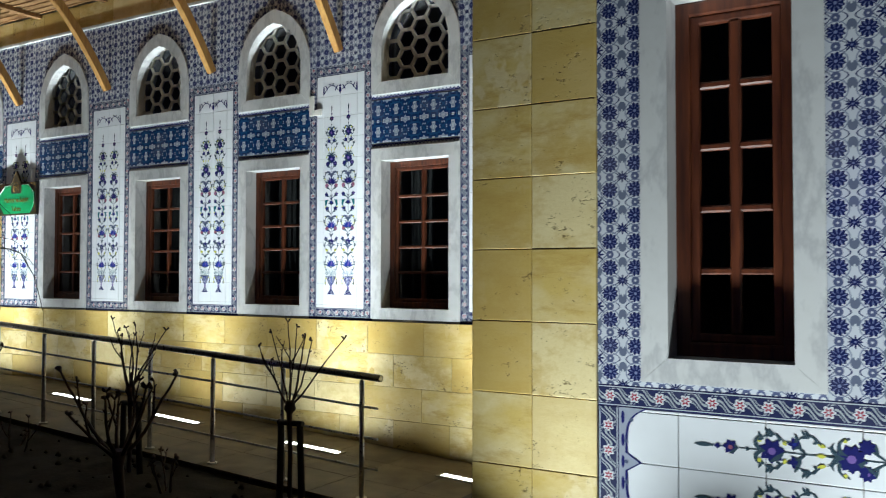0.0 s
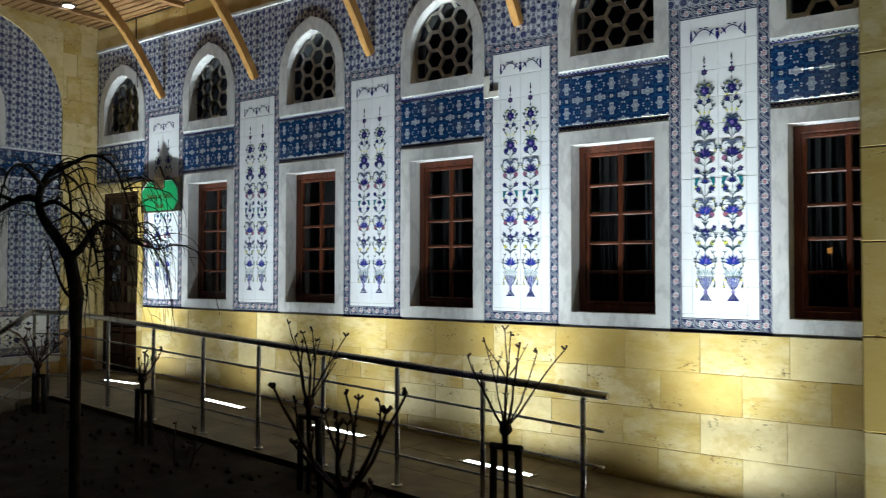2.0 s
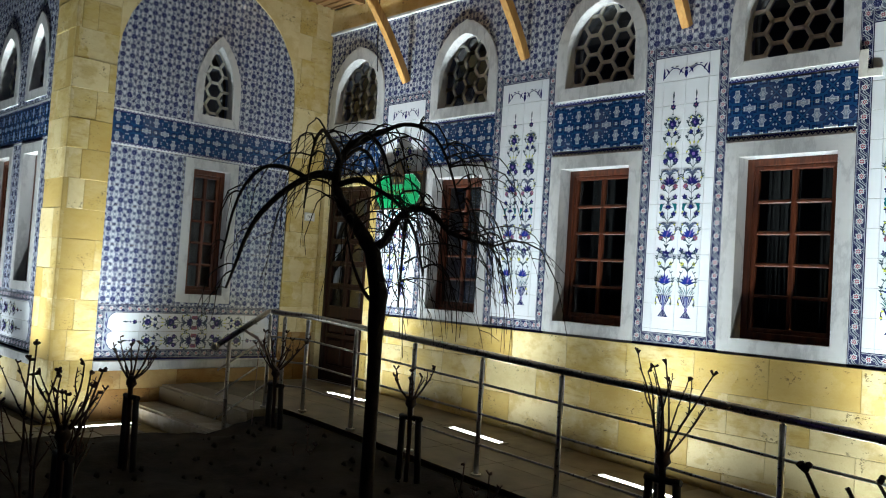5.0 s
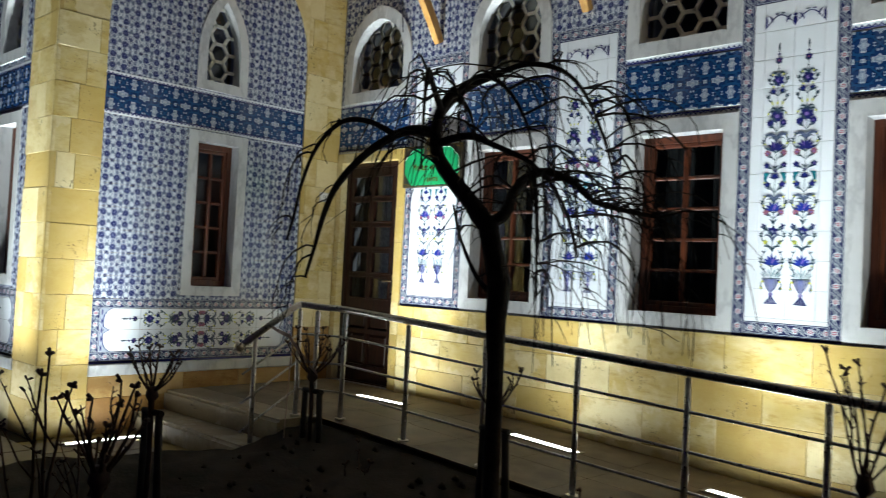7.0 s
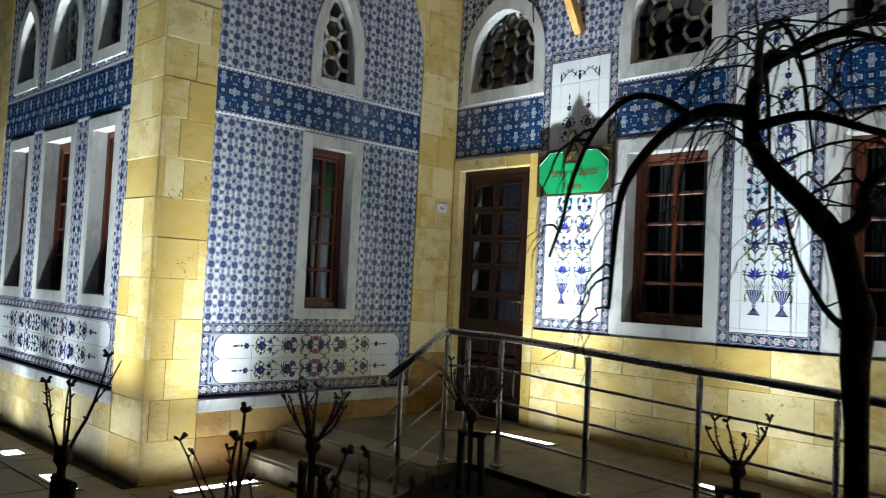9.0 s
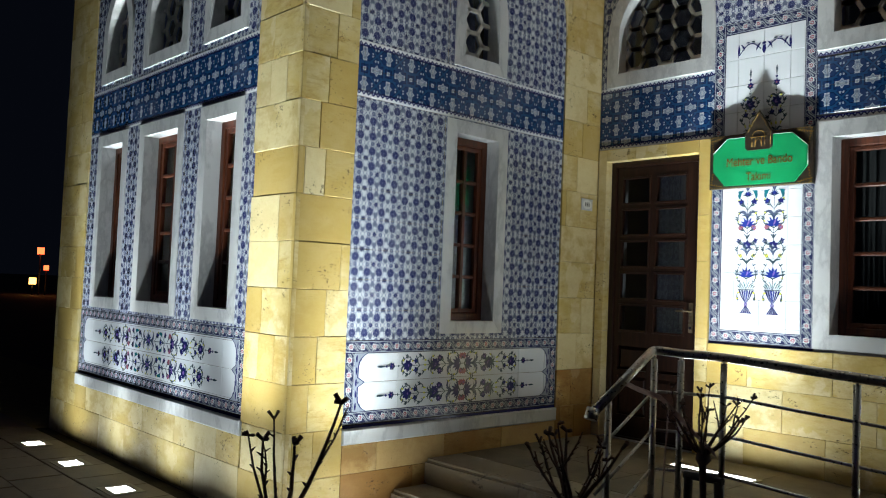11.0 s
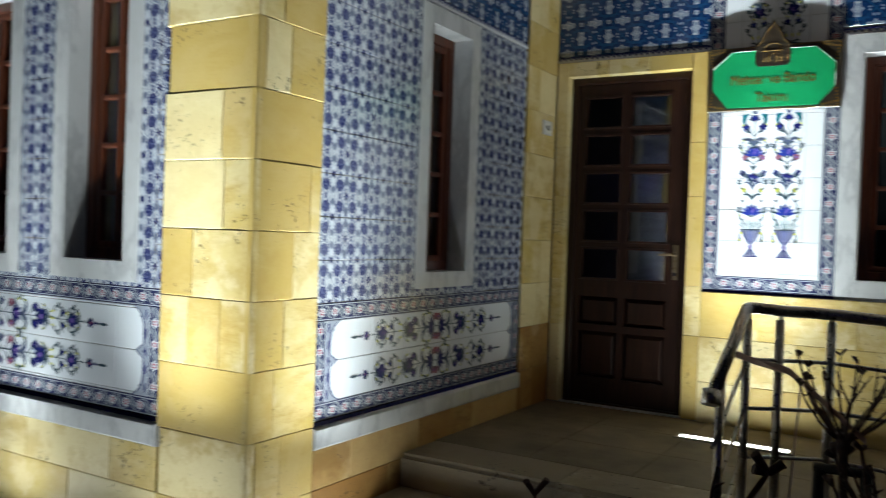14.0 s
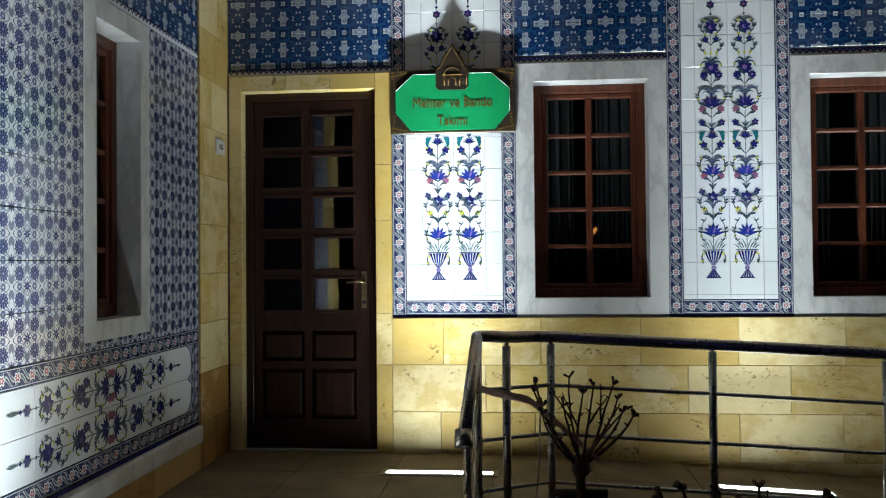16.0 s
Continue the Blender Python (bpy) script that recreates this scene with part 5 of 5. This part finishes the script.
# ---- patch on a panel, cable ----
bm = bmesh.new()
rounded(bm, 6.285, 6.345, 2.80, 3.0, 0.0, 0.016, 0.004)
rounded(bm, 6.345, 6.44, 2.80, 2.86, 0.0, 0.016, 0.004)
jb = tagged(part("plaster_patch", bm, PLASTER), "grey plaster patch over a broken border tile", "patch")
jb.matrix_world = PA
bm = bmesh.new()
tube(bm, [(0.93, -0.03, 4.5), (0.935, -0.028, 4.2), (0.94, -0.026, 3.95), (0.97, -0.02, 3.6)], 0.008, 6)
tagged(part("cable", bm, INK), "thin dark cable down the wall", "cable")

# ---- eaves braces and downlight ----
for k in range(5):
    x = (PANELS[k][0] + PANELS[k][1]) / 2
    bm = bmesh.new()
    prev = None
    for i in range(13):
        t = i / 12
        y = -0.03 - 0.87 * t
        z = 3.40 + 1.45 * t - 0.42 * t * t
        dyz = Vector((0, -0.87, 1.45 - 0.84 * t)).normalized()
        nrm = Vector((0, dyz.z, -dyz.y))
        w, h = 0.035, 0.042 + 0.014 * t
        c = Vector((x, y, z))
        q = [c + Vector((sx * w, 0, 0)) + nrm * (sy * h) for sx, sy in ((-1, -1), (1, -1), (1, 1), (-1, 1))]
        now = [bm.verts.new(p) for p in q]
        if prev:
            for j in range(4):
                bm.faces.new((prev[j], prev[(j + 1) % 4], now[(j + 1) % 4], now[j]))
        else:
            bm.faces.new(now[::-1])
        prev = now
    bm.faces.new(prev)
    bmesh.ops.bevel(bm, geom=[e for e in bm.edges if abs(e.verts[0].co.x - e.verts[1].co.x) < 1e-5 and len(e.link_faces) == 2], offset=0.008, segments=2, affect="EDGES")
    tagged(part("eaves_brace", bm, BRACEWOOD), "curved golden-brown wooden eaves brace", "brace", "eaves braces")
down = empty("ceiling_light", Matrix.Translation((0.72, -0.82, 4.50)), "round recessed downlight in the wooden soffit", "lamp")
bm = bmesh.new()
tube(bm, [(0, 0, 0.0), (0, 0, -0.012)], 0.085, 20)
part("rim", bm, STEEL, down)
bm = bmesh.new()
tube(bm, [(0, 0, -0.013), (0, 0, -0.016)], 0.06, 20)
part("lamp_glass", bm, LAMPGLASS, down)

# ---- in-ground lamps ----


def ground_light(x, y, z, sx, sy, tilt, label, rim=0.03):
    ob = empty("ground_light", pose(x, y, z, 0, tilt, 0), label, "lamp", "in-ground lamps")
    bm = bmesh.new()
    ring(bm, rect(-sx / 2 - rim, sx / 2 + rim, -sy / 2 - rim, sy / 2 + rim), rect(-sx / 2, sx / 2, -sy / 2, sy / 2), 0.004, -0.012, -0.012, 0.002)
    part("rim", bm, LAMPRIM, ob)
    bm = bmesh.new()
    rounded(bm, -sx / 2, sx / 2, -sy / 2, sy / 2, -0.01, 0.003, 0.004)
    part("lamp_glass", bm, LAMPGLASS, ob, "white glowing lamp glass")


for x in STRIPS:
    ground_light(x, -0.52, ramp_z(x) + 0.004, 0.62, 0.075, math.degrees(math.atan(0.054)) if x > 2 else 0, "lit white strip lamp sunk in the ramp floor")
for x in SPOTS:
    ground_light(x, -3.45, GROUND + 0.002, 0.19, 0.15, 0, "lit white square lamp sunk in the paving", 0.05)
ground_light(-0.34, -3.50, GROUND + 0.006, 0.52, 0.085, 0, "lit white strip lamp sunk in the paving")
ground_light(0.37, -2.63, GROUND + 0.006, 0.085, 0.64, 0, "lit white strip lamp sunk in the paving")

# ---- handrail ----
rail = empty("handrail", Matrix(), "brushed steel handrail with posts and three mid rails", "handrail")


def rail_z(x):
    return 0.815 - 0.0525 * (x - 2.0)


def rail_y(x):
    return -1.50 + 0.008 * (x - 2.0)


corner = Vector((1.735, -1.70, 0.83))
tail = Vector((1.71, -2.24, 0.50))
bm = bmesh.new()
tube(bm, [(8.17, rail_y(8.17), rail_z(8.17))] + [(x, rail_y(x), rail_z(x)) for x in (6, 4, 2.35, 2.1)] + [(1.98, -1.53, 0.815), (1.86, -1.62, 0.82), (1.77, -1.68, 0.83), corner], 0.026, 12)
part("top_rail", bm, STEEL, rail)
bm = bmesh.new()
tube(bm, [corner, corner + Vector((0, -0.03, -0.005)), tail], 0.026, 12)
tube(bm, [tail + Vector((0, 0.01, 0.03)), tail + Vector((0, -0.012, -0.028))], 0.036, 12)
part("stair_rail", bm, STEEL, rail)
posts = [(8.0, rail_y(8), ramp_z(8)), (7.25, rail_y(7.25), ramp_z(7.25)), (6.5, rail_y(6.5), ramp_z(6.5)), (5.75, rail_y(5.75), ramp_z(5.75)), (5.0, rail_y(5), ramp_z(5)), (4.27, rail_y(4.27), ramp_z(4.27)), (3.53, rail_y(3.53), ramp_z(3.53)), (2.78, rail_y(2.78), ramp_z(2.78)), (2.06, -1.50, -0.06), (1.86, -1.62, -0.06), (1.735, -1.70, -0.06)]
for x, y, z in posts:
    top = rail_z(x) if x > 2 else 0.815
    bm = bmesh.new()
    tube(bm, [(x, y, z - 0.04), (x, y, top - 0.035)], 0.019, 10)
    tube(bm, [(x, y, top - 0.04), (x, y, top - 0.01)], 0.010, 8)
    tube(bm, [(x, y, z - 0.002), (x, y, z + 0.012)], 0.04, 12)
    part("post", bm, STEEL, rail)
bm = bmesh.new()
tube(bm, [(1.715, -2.10, -0.24), (1.715, -2.10, 0.56)], 0.019, 10)
part("post", bm, STEEL, rail)
for k in range(3):
    d = 0.22 * (k + 1)
    bm = bmesh.new()
    tube(bm, [(8.14, rail_y(8.14), rail_z(8.14) - d), (2.06, -1.50, rail_z(2.06) - d), (1.86, -1.62, 0.815 - d), (1.735, -1.70, 0.815 - d)], 0.009, 8)
    part("mid_rail", bm, STEEL, rail)
    bm = bmesh.new()
    tube(bm, [(1.735, -1.70, 0.815 - d), (1.712, -2.20, 0.51 - d)], 0.009, 8)
    part("mid_rail", bm, STEEL, rail)
# a faded ribbon tied to the rail
bm = bmesh.new()
rib = [(1.70, -1.96, 0.66), (1.80, -1.97, 0.63), (1.95, -1.96, 0.60), (2.05, -1.95, 0.52), (2.18, -1.93, 0.40), (2.24, -1.9, 0.34)]
loopv = []
for i, p in enumerate(rib):
    loopv.append((bm.verts.new((p[0], p[1], p[2] + 0.016)), bm.verts.new((p[0] + 0.004, p[1] + 0.012 * math.sin(i * 1.7), p[2] - 0.016))))
for a, b in zip(loopv, loopv[1:]):
    bm.faces.new((a[0], a[1], b[1], b[0]))
bmesh.ops.solidify(bm, geom=bm.faces[:], thickness=0.0015)
tube(bm, [(2.0, -1.96, 0.56), (1.99, -1.965, 0.35), (1.97, -1.96, 0.02), (1.95, -1.96, -0.2)], 0.004, 5)
tagged(part("ribbon", bm, RIBBON), "faded pink ribbon tied from rail to rose", "ribbon")

# ---- weeping tree ----
rng = random.Random(7)
tree = empty("weeping_tree", Matrix.Translation((4.89, -3.03, -0.36)), "small bare weeping tree with dark drooping branches", "tree")


def local_pts(pts):
    return [(x - 4.89, y + 3.03, z + 0.36) for x, y, z in pts]


def smooth_path(pts, steps=4):
    """A rounded path through points."""
    pts = [Vector(p) for p in pts]
    ends = [pts[0]] + pts + [pts[-1]]
    out = []
    for p0, p1, p2, p3 in zip(ends, ends[1:], ends[2:], ends[3:]):
        for k in range(steps):
            t = k / steps
            out.append(0.5 * (2 * p1 + (p2 - p0) * t + (2 * p0 - 5 * p1 + 4 * p2 - p3) * t * t + (3 * p1 - p0 - 3 * p2 + p3) * t ** 3))
    return out + [pts[-1]]


def bough(name, pts, r0, r1, sides=8, gnarl=0.12):
    path = smooth_path(pts)
    bm = bmesh.new()
    n = len(path) - 1
    tube(bm, local_pts(path), [(r0 + (r1 - r0) * (i / n) ** 0.8) * (1 + gnarl * noise.noise((i * 0.7, r0 * 90, 1))) for i in range(n + 1)], sides)
    part(name, bm, BARK, tree)
    return path


bm = bmesh.new()
tube(bm, local_pts([(4.90, -3.03, -0.47), (4.90, -3.03, -0.3), (4.90, -3.035, 0.3), (4.89, -3.03, 0.76), (4.88, -3.03, 0.94), (4.89, -3.03, 1.10), (4.86, -3.04, 1.22), (4.82, -3.05, 1.38)]), [0.066, 0.043, 0.037, 0.037, 0.045, 0.052, 0.045, 0.046], 10)
part("trunk", bm, BARK, tree)
BOUGHS = [
    ([(4.83, -3.05, 1.34), (4.72, -3.07, 1.47), (4.62, -3.10, 1.58), (4.57, -3.13, 1.68), (4.57, -3.14, 1.78), (4.58, -3.12, 1.88), (4.62, -3.08, 1.97)], 0.044, 0.020),
    ([(4.57, -3.14, 1.76), (4.46, -3.18, 1.78), (4.37, -3.24, 1.74), (4.33, -3.36, 1.64), (4.31, -3.48, 1.50), (4.34, -3.57, 1.36), (4.38, -3.64, 1.22), (4.42, -3.71, 1.09)], 0.030, 0.006),
    ([(4.40, -3.22, 1.75), (4.35, -3.34, 1.80), (4.29, -3.45, 1.79), (4.21, -3.52, 1.68), (4.15, -3.55, 1.52), (4.12, -3.56, 1.38), (4.07, -3.56, 1.25)], 0.015, 0.005),
    ([(4.83, -3.04, 1.36), (4.88, -3.0, 1.41), (4.86, -2.93, 1.50), (4.90, -2.90, 1.57), (5.00, -2.88, 1.60), (5.13, -2.86, 1.55), (5.23, -2.85, 1.47), (5.36, -2.82, 1.43), (5.52, -2.80, 1.40)], 0.032, 0.008),
    ([(4.60, -3.10, 1.93), (4.74, -3.0, 2.02), (4.92, -2.95, 2.07), (5.10, -2.93, 2.02), (5.22, -2.92, 1.90), (5.30, -2.90, 1.72), (5.36, -2.88, 1.52)], 0.018, 0.004),
    ([(4.59, -3.13, 1.72), (4.75, -3.12, 1.74), (4.92, -3.12, 1.68), (5.12, -3.13, 1.59), (5.28, -3.14, 1.43), (5.37, -3.15, 1.22)], 0.020, 0.005),
    ([(4.58, -3.12, 1.86), (4.66, -3.28, 1.97), (4.78, -3.42, 1.96), (4.90, -3.55, 1.80), (4.97, -3.62, 1.52)], 0.016, 0.004),
    ([(4.94, -2.90, 1.58), (5.02, -2.98, 1.52), (5.08, -3.04, 1.40), (5.12, -3.08, 1.24), (5.14, -3.10, 1.05)], 0.015, 0.004),
    ([(4.58, -3.13, 1.84), (4.52, -2.95, 1.96), (4.46, -2.78, 1.90), (4.42, -2.66, 1.68), (4.40, -2.6, 1.36)], 0.015, 0.004),
    ([(4.62, -3.08, 1.95), (4.82, -3.14, 1.99), (5.02, -3.2, 1.90), (5.17, -3.24, 1.72), (5.25, -3.27, 1.48)], 0.014, 0.004),
    ([(4.88, -3.03, 1.04), (4.80, -3.07, 1.12), (4.72, -3.10, 1.28), (4.68, -3.12, 1.44)], 0.014, 0.005),
]
tips = []
for k, (pts, r0, r1) in enumerate(BOUGHS):
    path = bough("limb", pts, r0, r1)
    first = 8 if k in (1, 2) else 4
    weight = 1 if k in (1, 2, 10) else 3
    for p in path[first:]:
        tips += [p] * weight
tw = bmesh.new()
for k in range(140):
    o = rng.choice(tips)
    az = rng.uniform(0, 2 * math.pi)
    away = Vector((o.x - 4.75, o.y + 3.05, 0))
    d = Vector((math.cos(az) + 0.25, math.sin(az), 0)) * 0.6 + away * 1.6
    d = d.normalized() if d.length > 0 else Vector((1, 0, 0))
    if o.x < 4.5:
        reach, lift, fall = rng.uniform(0.08, 0.22), rng.uniform(0.0, 0.04), rng.uniform(0.10, 0.35)
    else:
        reach, lift, fall = rng.uniform(0.18, 0.50), rng.uniform(0.03, 0.14), rng.uniform(0.15, 0.65)
    pts = []
    for i in range(9):
        t = i / 8
        pts.append(o + d * (reach * (1 - (1 - t) ** 1.8)) + Vector((rng.uniform(-.012, .012), rng.uniform(-.012, .012), lift * 4 * t * (1 - t) - fall * t ** 1.8)))
    pts = [p for p in pts if p.z > 0.80]
    if len(pts) < 4:
        continue
    r0 = rng.uniform(0.003, 0.0070)
    tube(tw, local_pts(pts), [r0 * (1 - 0.75 * i / (len(pts) - 1)) for i in range(len(pts))], 4, False)
    for i in range(2, len(pts) - 1):
        if rng.random() < 0.38:
            e = pts[i] + d * rng.uniform(0.02, 0.12) + Vector((rng.uniform(-0.07, 0.07), rng.uniform(-0.07, 0.07), rng.uniform(-0.17, -0.02)))
            tube(tw, local_pts([pts[i], pts[i].lerp(e, 0.5) + Vector((0, 0, 0.012)), e]), [0.0026, 0.0020, 0.0011], 3, False)
tagged(part("twig_mass", tw, BARK, tree), kind="stuff")

# ---- roses ----


def cane(bm, o, d, length, r, rg, knobs=True):
    pts, p, v = [Vector(o)], Vector(o), Vector(d).normalized()
    for i in range(6):
        v = (v + Vector((rg.uniform(-0.16, 0.16), rg.uniform(-0.16, 0.16), 0.10))).normalized()
        p = p + v * (length / 6)
        pts.append(p.copy())
    tube(bm, pts, [r * (1 - 0.09 * i) for i in range(7)], 6)
    for i in range(1, 6):
        if rg.random() < 0.75:
            a = rg.uniform(0, 6.28)
            tube(bm, [pts[i], pts[i] + Vector((math.cos(a) * 0.018, math.sin(a) * 0.018, 0.012))], [r * 0.8, r * 0.25], 4)
    if knobs:
        for k in range(rg.randint(2, 4)):
            a = rg.uniform(0, 6.28)
            e = pts[-1] + Vector((math.cos(a) * 0.022, math.sin(a) * 0.022, rg.uniform(0.0, 0.03)))
            tube(bm, [pts[-1], e], [r * 0.7, r * 0.9], 5)
    return pts


def standard_rose(x, y, ground, seed, label, count, reach, wide=1.0):
    """A grafted rose: stem, swollen graft, pruned canes, between two stakes with a cross bar."""
    rg = random.Random(seed)
    ob = empty("rose_tree", Matrix.Translation((x, y, ground)), label, "rose bush", "standard roses along the rail")
    hgt = 0.30 - ground
    bm = bmesh.new()
    tube(bm, [(0, 0, -0.06), (0.01, 0, hgt * 0.5), (0, 0, hgt - 0.03), (0.005, 0, hgt), (0, 0, hgt + 0.06)], [0.017, 0.016, 0.02, 0.042, 0.03], 8)
    part("stem", bm, ROSEWOOD, ob)
    for k in range(count):
        a = 2 * math.pi * k / count + rg.uniform(-0.3, 0.3)
        bm = bmesh.new()
        lean = rg.uniform(0.25, 0.85) * wide
        ln = rg.uniform(0.6, 1.0) * reach
        pts = cane(bm, (0.02 * math.cos(a), 0.02 * math.sin(a), hgt + 0.03), (math.cos(a) * lean, math.sin(a) * lean, 0.8), ln, rg.uniform(0.006, 0.010), rg)
        if rg.random() < 0.6:
            cane(bm, pts[3], (math.cos(a + 0.8) * 0.6, math.sin(a + 0.8) * 0.6, 0.8), ln * 0.45, 0.005, rg, False)
        part("cane", bm, ROSEWOOD, ob)
    for s in (-1, 1):
        bm = bmesh.new()
        tube(bm, [(s * 0.105, 0.02, -0.08), (s * 0.085, 0.01, hgt - 0.10)], 0.024, 8)
        part("stake", bm, STAKE, ob)
    bm = bmesh.new()
    tube(bm, [(-0.11, 0.012, hgt - 0.10), (0.11, 0.012, hgt - 0.095)], 0.020, 8)
    part("cross_bar", bm, STAKE, ob)


standard_rose(7.72, -1.92, -0.38, 1, "pruned standard rose with long bare canes on stakes", 8, 0.60, 0.85)
standard_rose(6.05, -1.92, -0.31, 2, "pruned standard rose with upright bare canes on stakes", 8, 0.58, 0.7)
standard_rose(3.95, -1.88, -0.24, 3, "pruned standard rose with a bent thorny crown on stakes", 6, 0.32, 1.7)
standard_rose(2.16, -1.88, -0.22, 4, "pruned standard rose with dense spread canes on stakes", 13, 0.40, 1.9)
standard_rose(2.42, -3.30, -0.36, 5, "pruned standard rose with clustered dark buds on stakes", 10, 0.34, 1.2)


def rose_bush(x, y, ground, seed, count, reach, label):
    rg = random.Random(seed)
    ob = empty("rose_bush", Matrix.Translation((x, y, ground)), label, "rose bush", "low pruned roses")
    for k in range(count):
        a = 2 * math.pi * k / count + rg.uniform(-0.4, 0.4)
        bm = bmesh.new()
        lean = rg.uniform(0.15, 0.7)
        ln = rg.uniform(0.55, 1.0) * reach
        pts = cane(bm, (0.03 * math.cos(a), 0.03 * math.sin(a), -0.05), (math.cos(a) * lean, math.sin(a) * lean, 1), ln, rg.uniform(0.008, 0.013), rg)
        for i in (2, 3, 4):
            if rg.random() < 0.5:
                b = a + rg.uniform(-1.2, 1.2)
                cane(bm, pts[i], (math.cos(b) * 0.7, math.sin(b) * 0.7, 0.7), ln * 0.35, 0.006, rg)
        part("cane", bm, ROSEWOOD, ob)


BUSHES = [(3.20, -4.20, 1.14, 7), (2.60, -3.75, 0.62, 3), (6.75, -2.15, 0.55, 3), (4.75, -2.05, 0.45, 3), (2.95, -2.1, 0.40, 3)]
for k, (x, y, reach, count) in enumerate(BUSHES):
    rose_bush(x, y, -0.34, 20 + k, count, reach, "low pruned rose bush with bare thorny canes")
standard_rose(2.09, -4.39, -0.37, 9, "pruned standard rose with a few long knobbed canes", 5, 0.50, 1.0)
standard_rose(4.15, -4.40, -0.37, 8, "pruned standard rose with a tangled crown on stakes", 8, 0.38)
big = empty("rose_bush", Matrix.Translation((7.78, -3.38, -0.37)), "tall thorny rose bush branching above the soil", "rose bush", "low pruned roses")
rg = random.Random(77)
bm = bmesh.new()
tube(bm, [(0, 0, -0.08), (0.03, 0.01, 0.30), (0.0, 0, 0.56), (0.01, 0, 0.66)], [0.024, 0.022, 0.030, 0.040], 8)
part("stem", bm, ROSEWOOD, big)
for k in range(7):
    a = 2 * math.pi * k / 7
    bm = bmesh.new()
    pts = cane(bm, (0.02 * math.cos(a), 0.02 * math.sin(a), 0.62), (math.cos(a) * 0.75, math.sin(a) * 0.75, 0.7), rg.uniform(0.35, 0.58), 0.012, rg)
    cane(bm, pts[3], (math.cos(a + 1) * 0.5, math.sin(a + 1) * 0.5, 0.8), 0.2, 0.008, rg)
    part("cane", bm, ROSEWOOD, big)

# clods and dead leaves on the soil
cl = bmesh.new()
for k in range(420):
    x, y = rng.uniform(2.0, 9.8), rng.uniform(-4.7, -1.7)
    t = (-1.57 - y) / 3.25
    z = ramp_z(x) - 0.03 + (GROUND + 0.03 - ramp_z(x)) * min(1, t * 1.25) ** 0.8 + 0.02
    s = rng.uniform(0.008, 0.03)
    tube(cl, [(x - s, y, z), (x, y + s * 0.3, z + s * 0.5), (x + s, y, z)], [s * 0.3, s * 0.9, s * 0.3], 5)
tagged(part("soil_clods", cl, SOIL), "dark clods of garden soil", "soil", kind="stuff")

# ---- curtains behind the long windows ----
# Their near-black colour stands in for the rooms' shade.
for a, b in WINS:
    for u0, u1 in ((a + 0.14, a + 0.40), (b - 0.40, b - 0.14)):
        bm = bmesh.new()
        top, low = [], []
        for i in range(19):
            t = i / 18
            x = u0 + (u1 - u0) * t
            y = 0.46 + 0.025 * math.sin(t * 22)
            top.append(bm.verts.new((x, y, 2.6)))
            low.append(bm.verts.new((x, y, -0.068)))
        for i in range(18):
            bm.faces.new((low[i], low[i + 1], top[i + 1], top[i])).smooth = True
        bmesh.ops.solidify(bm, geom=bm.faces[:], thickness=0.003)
        tagged(part("curtain", bm, CURTAIN), "hanging curtain darkened to near black behind a window", "curtain", "curtains")

# ---- distant night lights ----
RED, AMBER, NEON = glow("red_signal", (1.0, 0.10, 0.03), 5), glow("amber_lamp", (1.0, 0.45, 0.10), 6), glow("blue_neon", (0.08, 0.06, 1.0), 9)


def far_lamp(name, x, y, z, r, mat, label, cat):
    ob = empty(name, Matrix.Translation((x, y, GROUND)), label, cat)
    bm = bmesh.new()
    tube(bm, [(0, 0, -0.02), (0, 0, z - GROUND - r)], 0.05, 6)
    part("pole", bm, STAKE, ob)
    bm = bmesh.new()
    tube(bm, [(0, 0, z - GROUND - r), (0, 0, z - GROUND + r)], [r, r], 10)
    part("lamp_head", bm, mat, ob)


for x, y, z, r, mat in ((-54, 11.6, 2.5, 0.22, RED), (-54, 12.0, 1.4, 0.16, RED), (-54, 11.2, 0.5, 0.22, AMBER), (-53, 12.9, 0.35, 0.16, AMBER), (-53, 13.9, 0.4, 0.14, RED), (-55, 15.5, 1.2, 0.14, RED), (14, -34, 2.2, 0.14, RED), (18, -33, 2.2, 0.14, RED), (6, -36, 2.4, 0.14, AMBER), (2, -35, 2.4, 0.12, AMBER), (-5, -38, 2.3, 0.12, RED)):
    far_lamp("street_lamp", x, y, z, r, mat, "small far street lamp glowing in the dark", "street lamp")
neon = empty("neon_sign", pose(10.5, -30, 4.0, 90, 0, 0), "far blue neon sign across the street", "sign")
bm = bmesh.new()
for k in range(5):
    box(bm, -1.4 + k * 0.56, -1.4 + k * 0.56 + 0.42, -0.22, 0.22, -0.05, 0.05)
part("tubes", bm, NEON, neon)
bm = bmesh.new()
box(bm, -1.5, -1.4, -4.5, 0.3, -0.05, 0.05)
box(bm, 1.4, 1.5, -4.5, 0.3, -0.05, 0.05)
part("stand", bm, STAKE, neon)
